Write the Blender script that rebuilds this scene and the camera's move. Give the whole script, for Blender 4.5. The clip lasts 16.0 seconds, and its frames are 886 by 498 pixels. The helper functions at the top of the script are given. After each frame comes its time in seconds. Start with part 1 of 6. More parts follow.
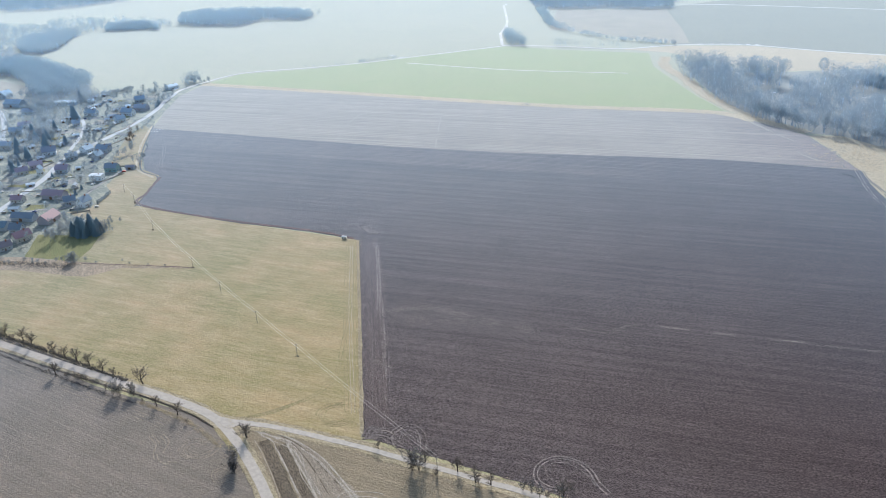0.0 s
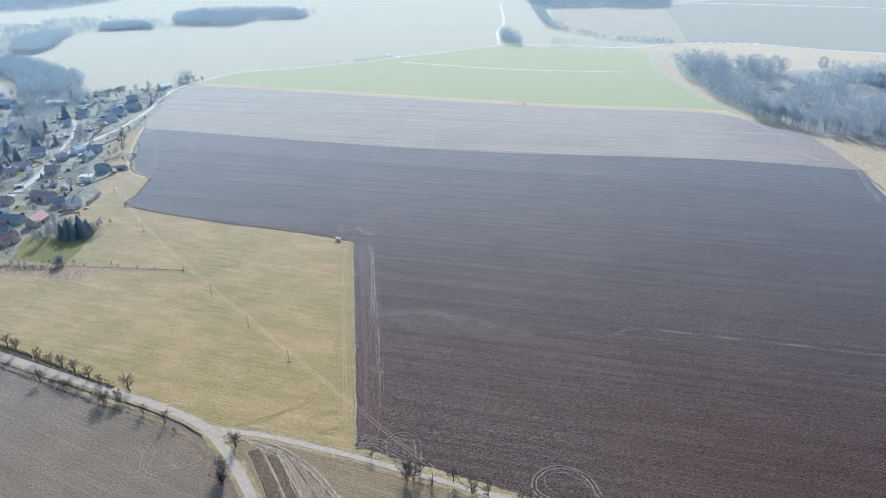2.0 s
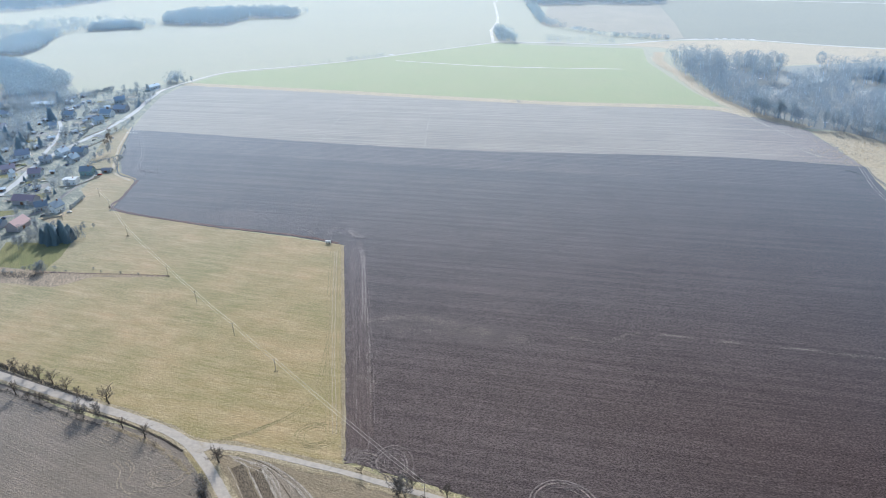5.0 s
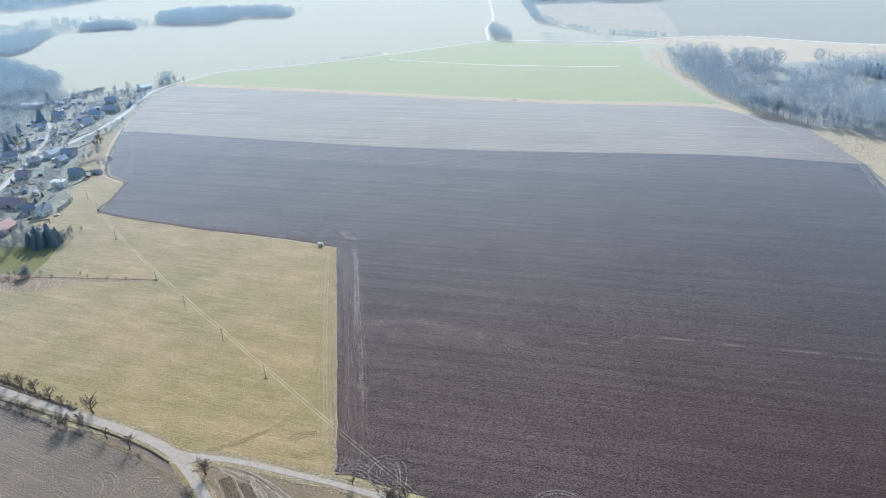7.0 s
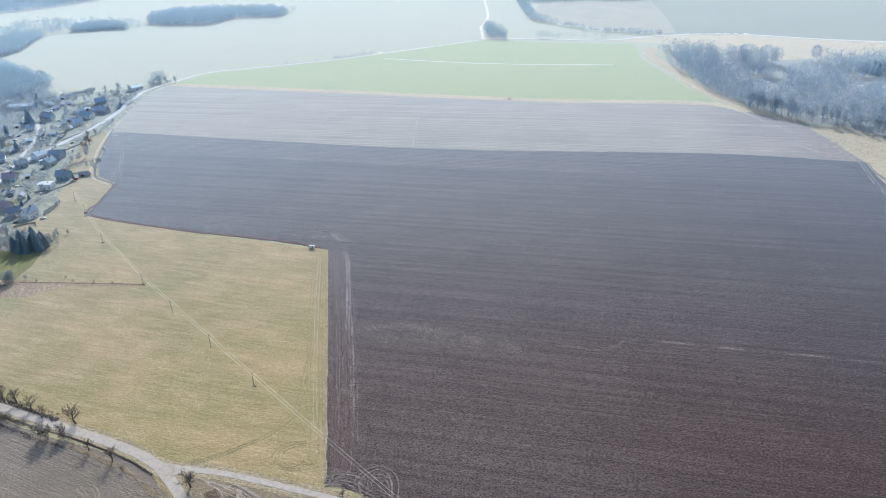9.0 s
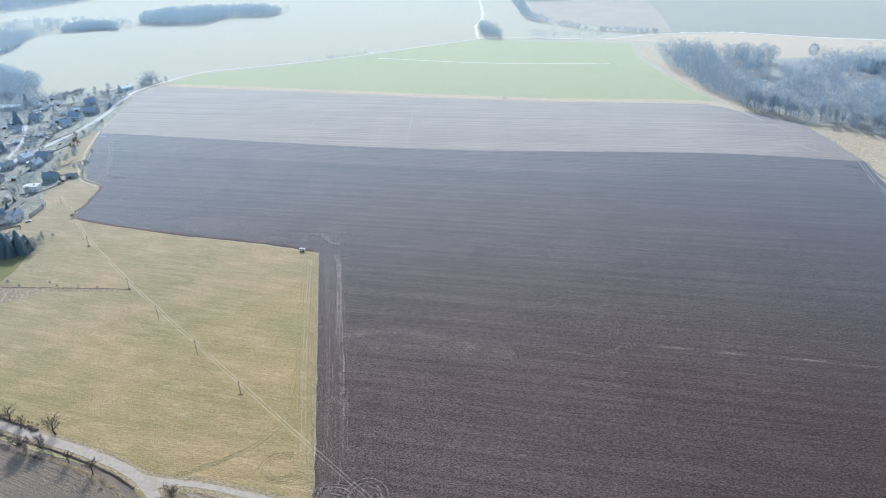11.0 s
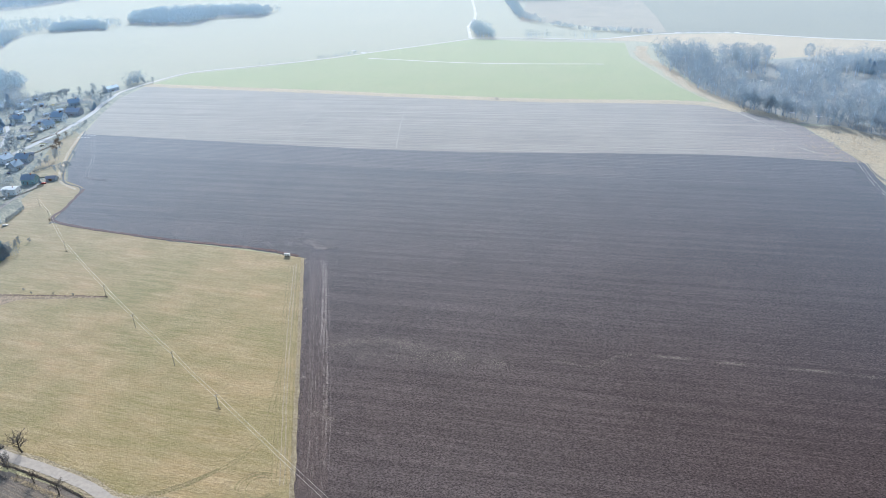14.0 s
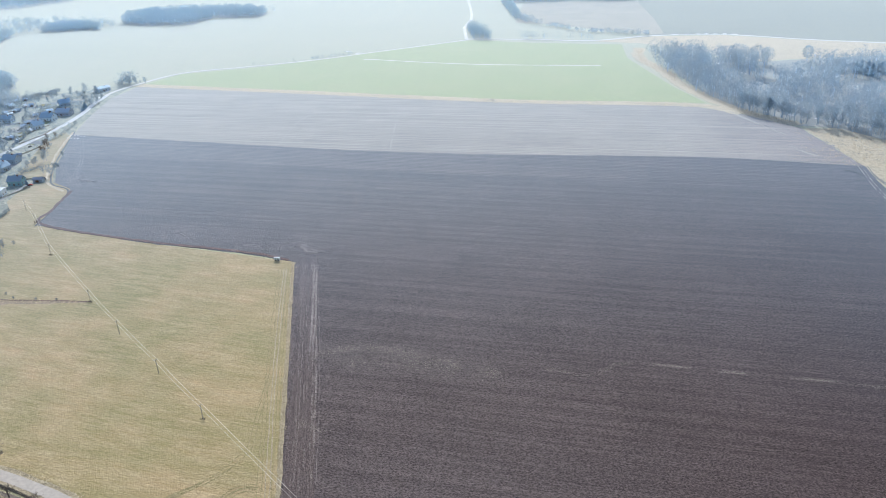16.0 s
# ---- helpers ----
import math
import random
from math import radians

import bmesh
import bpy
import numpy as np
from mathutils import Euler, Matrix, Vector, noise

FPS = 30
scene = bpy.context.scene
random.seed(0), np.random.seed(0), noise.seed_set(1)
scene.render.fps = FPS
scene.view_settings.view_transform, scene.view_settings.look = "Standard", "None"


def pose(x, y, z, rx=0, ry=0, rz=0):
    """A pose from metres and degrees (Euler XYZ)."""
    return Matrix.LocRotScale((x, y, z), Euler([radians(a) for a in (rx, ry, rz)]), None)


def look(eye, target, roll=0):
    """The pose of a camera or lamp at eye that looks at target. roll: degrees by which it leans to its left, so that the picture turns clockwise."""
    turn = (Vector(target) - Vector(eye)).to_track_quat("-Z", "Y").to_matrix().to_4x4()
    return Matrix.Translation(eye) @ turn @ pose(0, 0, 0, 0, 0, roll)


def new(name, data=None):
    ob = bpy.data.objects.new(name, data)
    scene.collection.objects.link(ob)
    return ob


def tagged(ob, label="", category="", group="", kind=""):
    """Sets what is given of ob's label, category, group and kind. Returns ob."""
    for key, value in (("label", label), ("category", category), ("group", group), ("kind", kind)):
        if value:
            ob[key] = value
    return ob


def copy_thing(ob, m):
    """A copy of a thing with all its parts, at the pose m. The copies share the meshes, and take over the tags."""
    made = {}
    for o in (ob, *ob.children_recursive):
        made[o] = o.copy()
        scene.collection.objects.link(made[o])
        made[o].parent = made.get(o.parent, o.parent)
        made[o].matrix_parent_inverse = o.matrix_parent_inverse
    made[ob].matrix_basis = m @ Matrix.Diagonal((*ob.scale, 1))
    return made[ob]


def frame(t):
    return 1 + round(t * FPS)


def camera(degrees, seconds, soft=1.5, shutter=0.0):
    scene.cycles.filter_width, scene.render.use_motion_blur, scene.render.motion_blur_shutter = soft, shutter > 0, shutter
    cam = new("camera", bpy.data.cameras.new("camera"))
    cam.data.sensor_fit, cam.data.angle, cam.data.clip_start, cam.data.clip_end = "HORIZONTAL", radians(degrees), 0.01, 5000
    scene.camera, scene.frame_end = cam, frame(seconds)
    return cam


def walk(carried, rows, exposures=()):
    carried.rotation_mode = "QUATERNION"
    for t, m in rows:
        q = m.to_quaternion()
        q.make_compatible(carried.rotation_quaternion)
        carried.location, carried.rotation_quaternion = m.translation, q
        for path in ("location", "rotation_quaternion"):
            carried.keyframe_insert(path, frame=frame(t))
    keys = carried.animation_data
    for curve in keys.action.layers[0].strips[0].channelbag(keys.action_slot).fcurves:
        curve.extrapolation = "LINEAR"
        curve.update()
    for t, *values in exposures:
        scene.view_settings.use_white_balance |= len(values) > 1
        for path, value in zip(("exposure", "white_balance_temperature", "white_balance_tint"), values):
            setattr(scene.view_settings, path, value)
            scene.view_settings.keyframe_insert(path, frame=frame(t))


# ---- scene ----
# ---------------------------------------------------------------- camera
# seconds, eye, yaw, pitch, lean to the right
cam = camera(64.0, 16.0, soft=0.58)
PATH = [
    (0, 6.58, -54.47, 226.56, 6.679, -25.788, 2.171),
    (1, 6.45, -49.59, 224.91, 6.548, -25.783, 2.144),
    (2, 6.44, -44.7, 223.3, 6.43, -25.792, 2.183),
    (3, 6.54, -39.81, 221.71, 6.319, -25.81, 2.268),
    (4, 6.75, -34.91, 220.15, 6.21, -25.835, 2.383),
    (5, 7.04, -30.01, 218.62, 6.097, -25.864, 2.512),
    (6, 7.42, -25.1, 217.1, 5.977, -25.895, 2.645),
    (7, 7.87, -20.19, 215.59, 5.848, -25.924, 2.769),
    (8, 8.37, -15.27, 214.09, 5.709, -25.95, 2.875),
    (9, 8.93, -10.35, 212.59, 5.559, -25.97, 2.957),
    (10, 9.52, -5.42, 211.1, 5.4, -25.982, 3.01),
    (11, 10.13, -0.48, 209.6, 5.232, -25.984, 3.03),
    (12, 10.76, 4.46, 208.08, 5.059, -25.974, 3.015),
    (13, 11.39, 9.4, 206.56, 4.884, -25.951, 2.968),
    (14, 12.02, 14.35, 205.02, 4.712, -25.914, 2.889),
    (15, 12.62, 19.31, 203.46, 4.55, -25.861, 2.783),
    (16, 13.2, 24.27, 201.87, 4.403, -25.79, 2.656),
]
EXPOSURE, EXPOSURE_END = 0.40, 0.48
walk(cam, [(t, pose(x, y, z, 90 + pitch, 0, yaw) @ pose(0, 0, 0, 0, 0, -lean)) for t, x, y, z, yaw, pitch, lean in PATH],
     exposures=((0.0, EXPOSURE), (16.0, EXPOSURE_END)))

# ---------------------------------------------------------------- daylight
SUN_ELEVATION, SUN_AZIMUTH = 28.5, 97.5   # degrees; azimuth counted from +x towards +y
world = bpy.data.worlds.new("hazy_spring_sky")
scene.world = world
world.use_nodes = True
wn = world.node_tree.nodes
sky = wn.new("ShaderNodeTexSky")
sky.sky_type, sky.sun_disc = "NISHITA", False
sky.sun_elevation, sky.sun_rotation = radians(SUN_ELEVATION), radians(90 - SUN_AZIMUTH)
sky.dust_density, sky.air_density, sky.altitude = 2.2, 1.25, 350
wn["Background"].inputs["Strength"].default_value = 0.135
world.node_tree.links.new(sky.outputs[0], wn["Background"].inputs["Color"])
sun = new("sun", bpy.data.lights.new("sun", "SUN"))
sun.data.energy, sun.data.angle, sun.data.color = 3.2, radians(0.53), (1.0, 0.955, 0.90)
sun.matrix_world = look((0, 0, 0), (-math.cos(radians(SUN_AZIMUTH)) * math.cos(radians(SUN_ELEVATION)),
                                    -math.sin(radians(SUN_AZIMUTH)) * math.cos(radians(SUN_ELEVATION)),
                                    -math.sin(radians(SUN_ELEVATION))))
sun.location = (0, 0, 400)


# ---------------------------------------------------------------- materials
class Nodes:
    """A node material, written line by line."""

    def __init__(self, name):
        self.m = bpy.data.materials.new(name)
        self.m.use_nodes = True
        self.t = self.m.node_tree
        self.t.nodes.clear()
        self.out = self.add("ShaderNodeOutputMaterial")

    def add(self, kind, **values):
        n = self.t.nodes.new(kind)
        for key, v in values.items():
            self.put(n.inputs[key.replace("_", " ")], v)
        return n

    def put(self, socket, v):
        if isinstance(v, bpy.types.NodeSocket):
            self.t.links.new(v, socket)
        elif isinstance(v, (tuple, list)) and len(v) == 3 and socket.type == "RGBA":
            socket.default_value = (*v, 1)
        else:
            socket.default_value = v

    def place(self, angle=0.0, stretch=(1, 1, 1)):
        g = self.add("ShaderNodeNewGeometry")
        mp = self.add("ShaderNodeMapping")
        self.put(mp.inputs["Vector"], g.outputs["Position"])
        mp.inputs["Rotation"].default_value = (0, 0, radians(angle))
        st = self.add("ShaderNodeMapping")
        self.put(st.inputs["Vector"], mp.outputs[0])
        st.inputs["Scale"].default_value = stretch
        return st.outputs[0]

    def noise(self, at, scale=1.0, detail=4.0, rough=0.6):
        n = self.add("ShaderNodeTexNoise", Vector=at, Scale=scale, Detail=detail, Roughness=rough)
        return n.outputs["Fac"]

    def span(self, v, a, b, c=0.0, d=1.0):
        n = self.add("ShaderNodeMapRange")
        for s, x in zip(n.inputs, (v, a, b, c, d)):
            self.put(s, x)
        return n.outputs[0]

    def mix(self, f, a, b, how="MIX"):
        n = self.t.nodes.new("ShaderNodeMix")
        n.data_type, n.blend_type = "RGBA", how
        self.put(n.inputs[0], f), self.put(n.inputs[6], a), self.put(n.inputs[7], b)
        return n.outputs[2]

    def math(self, how, a, b=0.0):
        n = self.t.nodes.new("ShaderNodeMath")
        n.operation = how
        self.put(n.inputs[0], a), self.put(n.inputs[1], b)
        return n.outputs[0]

    def random(self):
        return self.add("ShaderNodeObjectInfo").outputs["Random"]

    def bump(self, h, strength, distance):
        return self.add("ShaderNodeBump", Height=h, Strength=strength, Distance=distance).outputs[0]

    def surface(self, colour, rough=0.8, metal=0.0, normal=None, spec=0.3, haze=0.0, haze_rough=1.0, low=0.36, tint=(0.665, 0.85, 1.0)):
        p = self.add("ShaderNodeBsdfPrincipled", Base_Color=colour, Roughness=rough, Metallic=metal, Specular_IOR_Level=spec)
        if normal is not None:
            self.put(p.inputs["Normal"], normal)
        end = p.outputs[0]
        if haze:
            end = self.haze_veil(end, haze, haze_rough, low, tint)
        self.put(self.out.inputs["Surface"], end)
        return self.m

    def haze_veil(self, end, haze, rough=1.0, low=0.36, tint=(0.665, 0.85, 1.0)):
        """Mixes in a pale bluish gloss at low angles, imitating distance haze."""
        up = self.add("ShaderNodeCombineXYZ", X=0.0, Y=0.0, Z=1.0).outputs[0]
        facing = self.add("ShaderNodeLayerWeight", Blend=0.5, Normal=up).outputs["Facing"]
        f = self.math("MULTIPLY", self.math("POWER", self.span(facing, low, 0.90), 1.9), haze)
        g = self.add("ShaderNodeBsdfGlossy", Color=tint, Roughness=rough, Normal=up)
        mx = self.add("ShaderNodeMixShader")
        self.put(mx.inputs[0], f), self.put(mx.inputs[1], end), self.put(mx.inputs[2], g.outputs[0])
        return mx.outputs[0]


# strength and roughness of the imitated distance haze
HAZE, HAZE_ROUGH = 0.445, 1.0


def field_material(name, a, b, c, angle, rows=0.5, patch=0.02, clod=1.2, relief=0.15, row_mix=0.6, haze=HAZE, grit=0.5, bands=0.35, draw=0.03, flat=0.6, tint=(0.665, 0.85, 1.0), band_size=0.28, band_draw=0.012, band_edge=0.1, end_tone=None, blotch=0.85):
    """Soil or sward: broad patches, drawn-out rows along the field, and clods."""
    n = Nodes(name)
    at = n.place(angle)
    along = n.place(angle, (draw, 1.0, 1.0))
    far = n.place(angle, (band_draw, 1.0, 1.0))
    broad = n.span(n.noise(at, patch, 3), 0.35, 0.65)
    line = n.span(n.noise(along, rows, 4, 0.8), 0.38, 0.62)
    band = n.span(n.noise(far, band_size, 3, 0.7), 0.5 - band_edge, 0.5 + band_edge)
    grain = n.span(n.noise(n.place(angle, (flat, 1.0, 1.0)), clod, 4, 0.85), 0.38, 0.62)
    col = n.mix(n.math("MULTIPLY", broad, blotch), a, b)
    col = n.mix(n.math("MULTIPLY", line, row_mix), col, c)
    col = n.mix(n.math("MULTIPLY", band, bands), col, b)
    k = n.span(grain, 0, 1, 1 - grit, 1 + grit)
    if end_tone:
        # soil colour that turns darker and redder towards one end of the field
        x = n.add("ShaderNodeSeparateXYZ", Vector=n.place()).outputs[0]
        x_drift = n.math("ADD", x, n.math("MULTIPLY", n.noise(n.place(angle, (0.4, 1, 1)), 0.012, 3), end_tone[4]))
        f = n.span(x_drift, end_tone[0], end_tone[1])
        col = n.mix(1.0, col, n.mix(f, end_tone[2], end_tone[3]), "MULTIPLY")
    col = n.mix(1.0, col, n.add("ShaderNodeCombineColor", Red=k, Green=k, Blue=k).outputs[0], "MULTIPLY")
    h = n.math("ADD", n.math("MULTIPLY", line, 0.6), grain)
    return n.surface(col, 0.95, normal=n.bump(h, 0.9, relief), spec=0.1, haze=haze, haze_rough=HAZE_ROUGH, tint=tint)


def plain(name, a, b, rough=0.8, scale=1.0, metal=0.0, spec=0.3, per_object=0.0, bump=0.02, haze=0.0, low=0.36):
    n = Nodes(name)
    at = n.place()
    f = n.span(n.noise(at, scale, 5), 0.3, 0.7)
    col = n.mix(f, a, b)
    if per_object:
        k = n.span(n.random(), 0, 1, 1 - per_object, 1 + per_object)
        col = n.mix(1.0, col, n.add("ShaderNodeCombineColor", Red=k, Green=k, Blue=k).outputs[0], "MULTIPLY")
    return n.surface(col, rough, metal, n.bump(n.noise(at, scale * 6, 4), 0.5, bump), spec, haze, HAZE_ROUGH, low)


def twig_material(name, a, b, through_light, soft=False, haze=0.0, tint=(0.62, 0.84, 1.0)):
    """Sprays of thin twigs, which let part of the light from behind pass."""
    n = Nodes(name)
    f = n.span(n.noise(n.place(), 0.13, 3), 0.38, 0.62)
    k = n.span(n.random(), 0, 1, 0.8, 1.2)
    col = n.mix(1.0, n.mix(f, a, b), n.add("ShaderNodeCombineColor", Red=k, Green=k, Blue=k).outputs[0], "MULTIPLY")
    p = n.add("ShaderNodeBsdfPrincipled", Base_Color=col, Roughness=0.85, Specular_IOR_Level=0.3)
    if soft:
        # a spray of fine twigs scatters light evenly, whichever way its mesh faces
        up = n.add("ShaderNodeCombineXYZ", X=0.0, Y=0.15, Z=1.0).outputs[0]
        down = n.add("ShaderNodeCombineXYZ", X=0.0, Y=-0.15, Z=-1.0).outputs[0]
        p = n.add("ShaderNodeBsdfDiffuse", Color=col, Roughness=0.5, Normal=up)
        t = n.add("ShaderNodeBsdfTranslucent", Color=col, Normal=down)
        both = n.add("ShaderNodeAddShader")
        n.put(both.inputs[0], p.outputs[0]), n.put(both.inputs[1], t.outputs[0])
        gaps = n.add("ShaderNodeBsdfTransparent")
        thin = n.add("ShaderNodeMixShader")
        n.put(thin.inputs[0], through_light), n.put(thin.inputs[1], n.haze_veil(both.outputs[0], haze, 1.0, 0.3, tint) if haze else both.outputs[0]), n.put(thin.inputs[2], gaps.outputs[0])
        n.put(n.out.inputs["Surface"], thin.outputs[0])
        return n.m
    t = n.add("ShaderNodeBsdfTranslucent", Color=col)
    mx = n.add("ShaderNodeMixShader")
    n.put(mx.inputs[0], through_light), n.put(mx.inputs[1], p.outputs[0]), n.put(mx.inputs[2], t.outputs[0])
    n.put(n.out.inputs["Surface"], mx.outputs[0])
    return n.m


M = {}
M["ploughed"] = field_material("ploughed_soil", (0.191, 0.158, 0.161), (0.107, 0.088, 0.092), (0.24, 0.204, 0.203), 10, rows=1.1, relief=0.6, grit=0.65, bands=0.38, blotch=0.45, clod=1.7, row_mix=0.55, flat=0.6, band_size=0.22, band_draw=0.006, band_edge=0.05, end_tone=(70, 360, (1.02, 1.03, 1.03), (0.51, 0.412, 0.448), 120), tint=(0.685, 0.855, 0.98), haze=0.47)
# same soil in a lighter tone, for the upper strip of the field
M["ploughed_pale"] = field_material("pale_ploughed_soil", (0.245, 0.203, 0.203), (0.155, 0.127, 0.13), (0.30, 0.253, 0.25), 10, rows=1.1, relief=0.6, grit=0.65, bands=0.38, blotch=0.45, clod=1.7, row_mix=0.55, flat=0.6, band_size=0.22, band_draw=0.006, band_edge=0.05, end_tone=(70, 360, (1.02, 1.03, 1.03), (0.51, 0.412, 0.448), 120), tint=(0.685, 0.855, 0.98), haze=0.47)
M["headland"] = field_material("driven_headland_soil", (0.165, 0.132, 0.130), (0.115, 0.093, 0.094), (0.25, 0.207, 0.20), 78, rows=0.9, relief=0.3, grit=0.5, row_mix=0.6, clod=1.7, flat=0.7, bands=0.4, band_size=0.45, band_draw=0.03)
M["tilled"] = field_material("harrowed_soil", (0.315, 0.283, 0.262), (0.22, 0.197, 0.187), (0.44, 0.40, 0.372), 10, rows=0.32, relief=0.2, bands=0.58, row_mix=0.8, draw=0.008, grit=0.36, tint=(0.765, 0.90, 0.985), band_size=0.4, band_draw=0.006, band_edge=0.08, end_tone=(205, 330, (1, 1, 1), (0.74, 0.64, 0.68), 50))
M["tilled_west"] = field_material("harrowed_grey_soil", (0.235, 0.204, 0.178), (0.185, 0.165, 0.14), (0.31, 0.272, 0.238), 22, rows=0.9, relief=0.12, grit=0.2, row_mix=0.5, patch=0.035)
M["stubble"] = field_material("thin_stubble", (0.27, 0.225, 0.16), (0.21, 0.18, 0.13), (0.32, 0.27, 0.20), 18, rows=0.9, relief=0.1, grit=0.25, row_mix=0.85)
M["meadow"] = field_material("winter_meadow_sward", (0.418, 0.311, 0.18), (0.238, 0.232, 0.106), (0.50, 0.405, 0.265), 14, rows=0.34, relief=0.1, patch=0.022, grit=0.18, row_mix=0.6, draw=0.13, bands=0.4, haze=0.32, clod=1.2, flat=0.4, band_size=0.085, band_draw=0.3, band_edge=0.13)
M["bleached_grass"] = field_material("bleached_grass", (0.45, 0.40, 0.31), (0.37, 0.335, 0.255), (0.55, 0.495, 0.395), 12, rows=0.3, relief=0.12, haze=0.4, tint=(0.83, 0.90, 0.94))
M["dry_grass"] = field_material("dry_straw_grass", (0.40, 0.345, 0.245), (0.31, 0.27, 0.185), (0.51, 0.445, 0.33), 12, rows=0.5, relief=0.15, haze=0.36, grit=0.35)
M["tussock"] = field_material("tawny_tussock_grass", (0.48, 0.405, 0.27), (0.40, 0.335, 0.22), (0.55, 0.47, 0.33), 30, rows=0.3, clod=0.5, grit=0.35, relief=0.2, haze=0.3, draw=0.5, flat=0.8, band_size=0.2, band_draw=0.6)
M["winter_crop"] = field_material("winter_cereal", (0.265, 0.315, 0.135), (0.315, 0.335, 0.17), (0.295, 0.34, 0.155), 10, rows=0.1, relief=0.05, haze=0.42, tint=(0.77, 0.91, 0.96))
# far fields: part of the haze sits in the lighter base, the rest in tint
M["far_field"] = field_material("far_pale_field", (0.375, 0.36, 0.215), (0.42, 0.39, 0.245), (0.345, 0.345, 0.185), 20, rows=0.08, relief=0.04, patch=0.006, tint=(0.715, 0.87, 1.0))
M["far_tilled"] = field_material("far_tilled_field", (0.27, 0.268, 0.222), (0.235, 0.234, 0.198), (0.295, 0.288, 0.238), 15, rows=0.08, relief=0.04, patch=0.006, haze=0.37, tint=(0.69, 0.85, 0.95))
M["worn_sward"] = field_material("worn_sward", (0.33, 0.275, 0.157), (0.262, 0.243, 0.123), (0.39, 0.32, 0.205), 40, rows=0.6, patch=0.1, grit=0.2, haze=0.32)
M["tilled_pale"] = field_material("pale_harrowed_soil", (0.25, 0.22, 0.19), (0.2, 0.175, 0.155), (0.3, 0.265, 0.23), 10, rows=0.4, patch=0.1)
M["lawn"] = field_material("garden_lawn", (0.18, 0.195, 0.072), (0.26, 0.235, 0.11), (0.14, 0.16, 0.06), 60, rows=0.4, relief=0.05, haze=0.15)
M["village_ground"] = field_material("village_gardens", (0.25, 0.24, 0.17), (0.085, 0.093, 0.062), (0.37, 0.34, 0.255), 40, rows=0.25, relief=0.1, patch=0.075, haze=0.52, bands=0.7, band_size=0.12, band_draw=0.35, grit=0.6, clod=0.5, tint=(0.78, 0.90, 0.96))
M["track_soil"] = field_material("pale_tyre_track", (0.20, 0.172, 0.162), (0.14, 0.117, 0.113), (0.27, 0.235, 0.22), 30, rows=1.0, relief=0.1, patch=0.15, grit=0.7)
M["dry_soil"] = field_material("drier_soil", (0.14, 0.116, 0.105), (0.10, 0.083, 0.078), (0.18, 0.152, 0.137), 10, rows=1.0, relief=0.15, patch=0.15)
M["pale_soil"] = field_material("pale_dry_soil", (0.30, 0.26, 0.21), (0.25, 0.215, 0.175), (0.36, 0.318, 0.265), 50, rows=0.9, patch=0.1, grit=0.25)
M["white_track"] = field_material("chalky_track", (0.42, 0.38, 0.33), (0.33, 0.295, 0.255), (0.50, 0.46, 0.41), 50, rows=0.9, patch=0.2, grit=0.3)
M["bare_soil"] = field_material("damp_bare_soil", (0.10, 0.08, 0.065), (0.08, 0.065, 0.055), (0.15, 0.125, 0.10), 60, rows=1.0, relief=0.1)
M["dug_soil"] = field_material("fresh_dug_soil", (0.165, 0.137, 0.105), (0.13, 0.11, 0.085), (0.215, 0.182, 0.145), 58, rows=1.0, relief=0.2, grit=0.45)
# paler than the lane, with more of the imitated haze
M["village_asphalt"] = plain("pale_road_asphalt", (0.54, 0.53, 0.505), (0.45, 0.44, 0.42), 0.85, 0.4, haze=0.5)
M["asphalt"] = plain("worn_pale_asphalt", (0.48, 0.445, 0.405), (0.36, 0.335, 0.31), 0.85, 0.5, haze=0.16)
M["tyre_pale"] = field_material("dried_tyre_track", (0.245, 0.213, 0.205), (0.20, 0.173, 0.168), (0.30, 0.262, 0.25), 40, rows=0.9, relief=0.1, patch=0.15, grit=0.5)
M["gravel"] = plain("pale_gravel", (0.68, 0.67, 0.64), (0.58, 0.57, 0.54), 0.9, 0.2, haze=0.3)
M["forest_floor"] = field_material("leaf_litter", (0.26, 0.24, 0.225), (0.19, 0.18, 0.172), (0.38, 0.35, 0.32), 0, rows=0.2, relief=0.15, haze=0.42, tint=(0.72, 0.9, 1.0))
M["bark"] = plain("grey_brown_bark", (0.075, 0.06, 0.05), (0.12, 0.10, 0.085), 0.95, 2.0)
M["twigs"] = twig_material("bare_twigs", (0.16, 0.138, 0.125), (0.22, 0.195, 0.178), 0.3)
# farther woods get paler, thinner twigs: distance haze put into their colour
M["far_twigs"] = twig_material("far_hazed_twigs", (0.105, 0.104, 0.104), (0.155, 0.151, 0.148), 0.43, True, 0.95, (0.76, 0.91, 1.0))
M["hazed_twigs"] = twig_material("pale_hazed_twigs", (0.17, 0.172, 0.175), (0.23, 0.23, 0.23), 0.5, True, 1.0, (0.77, 0.92, 1.0))
M["distant_twigs"] = twig_material("distant_hazed_twigs", (0.36, 0.365, 0.375), (0.43, 0.433, 0.44), 0.64, True, 1.0, (0.80, 0.93, 1.0))
M["village_twigs"] = twig_material("grey_twigs", (0.09, 0.09, 0.09), (0.14, 0.137, 0.133), 0.42, True, 1.0, (0.84, 0.94, 1.0))
M["needles"] = plain("spruce_needles", (0.042, 0.066, 0.05), (0.06, 0.088, 0.066), 0.8, 1.5, per_object=0.3, haze=0.75)
M["pole_wood"] = plain("weathered_pole_wood", (0.46, 0.43, 0.385), (0.36, 0.335, 0.295), 0.9, 3.0)
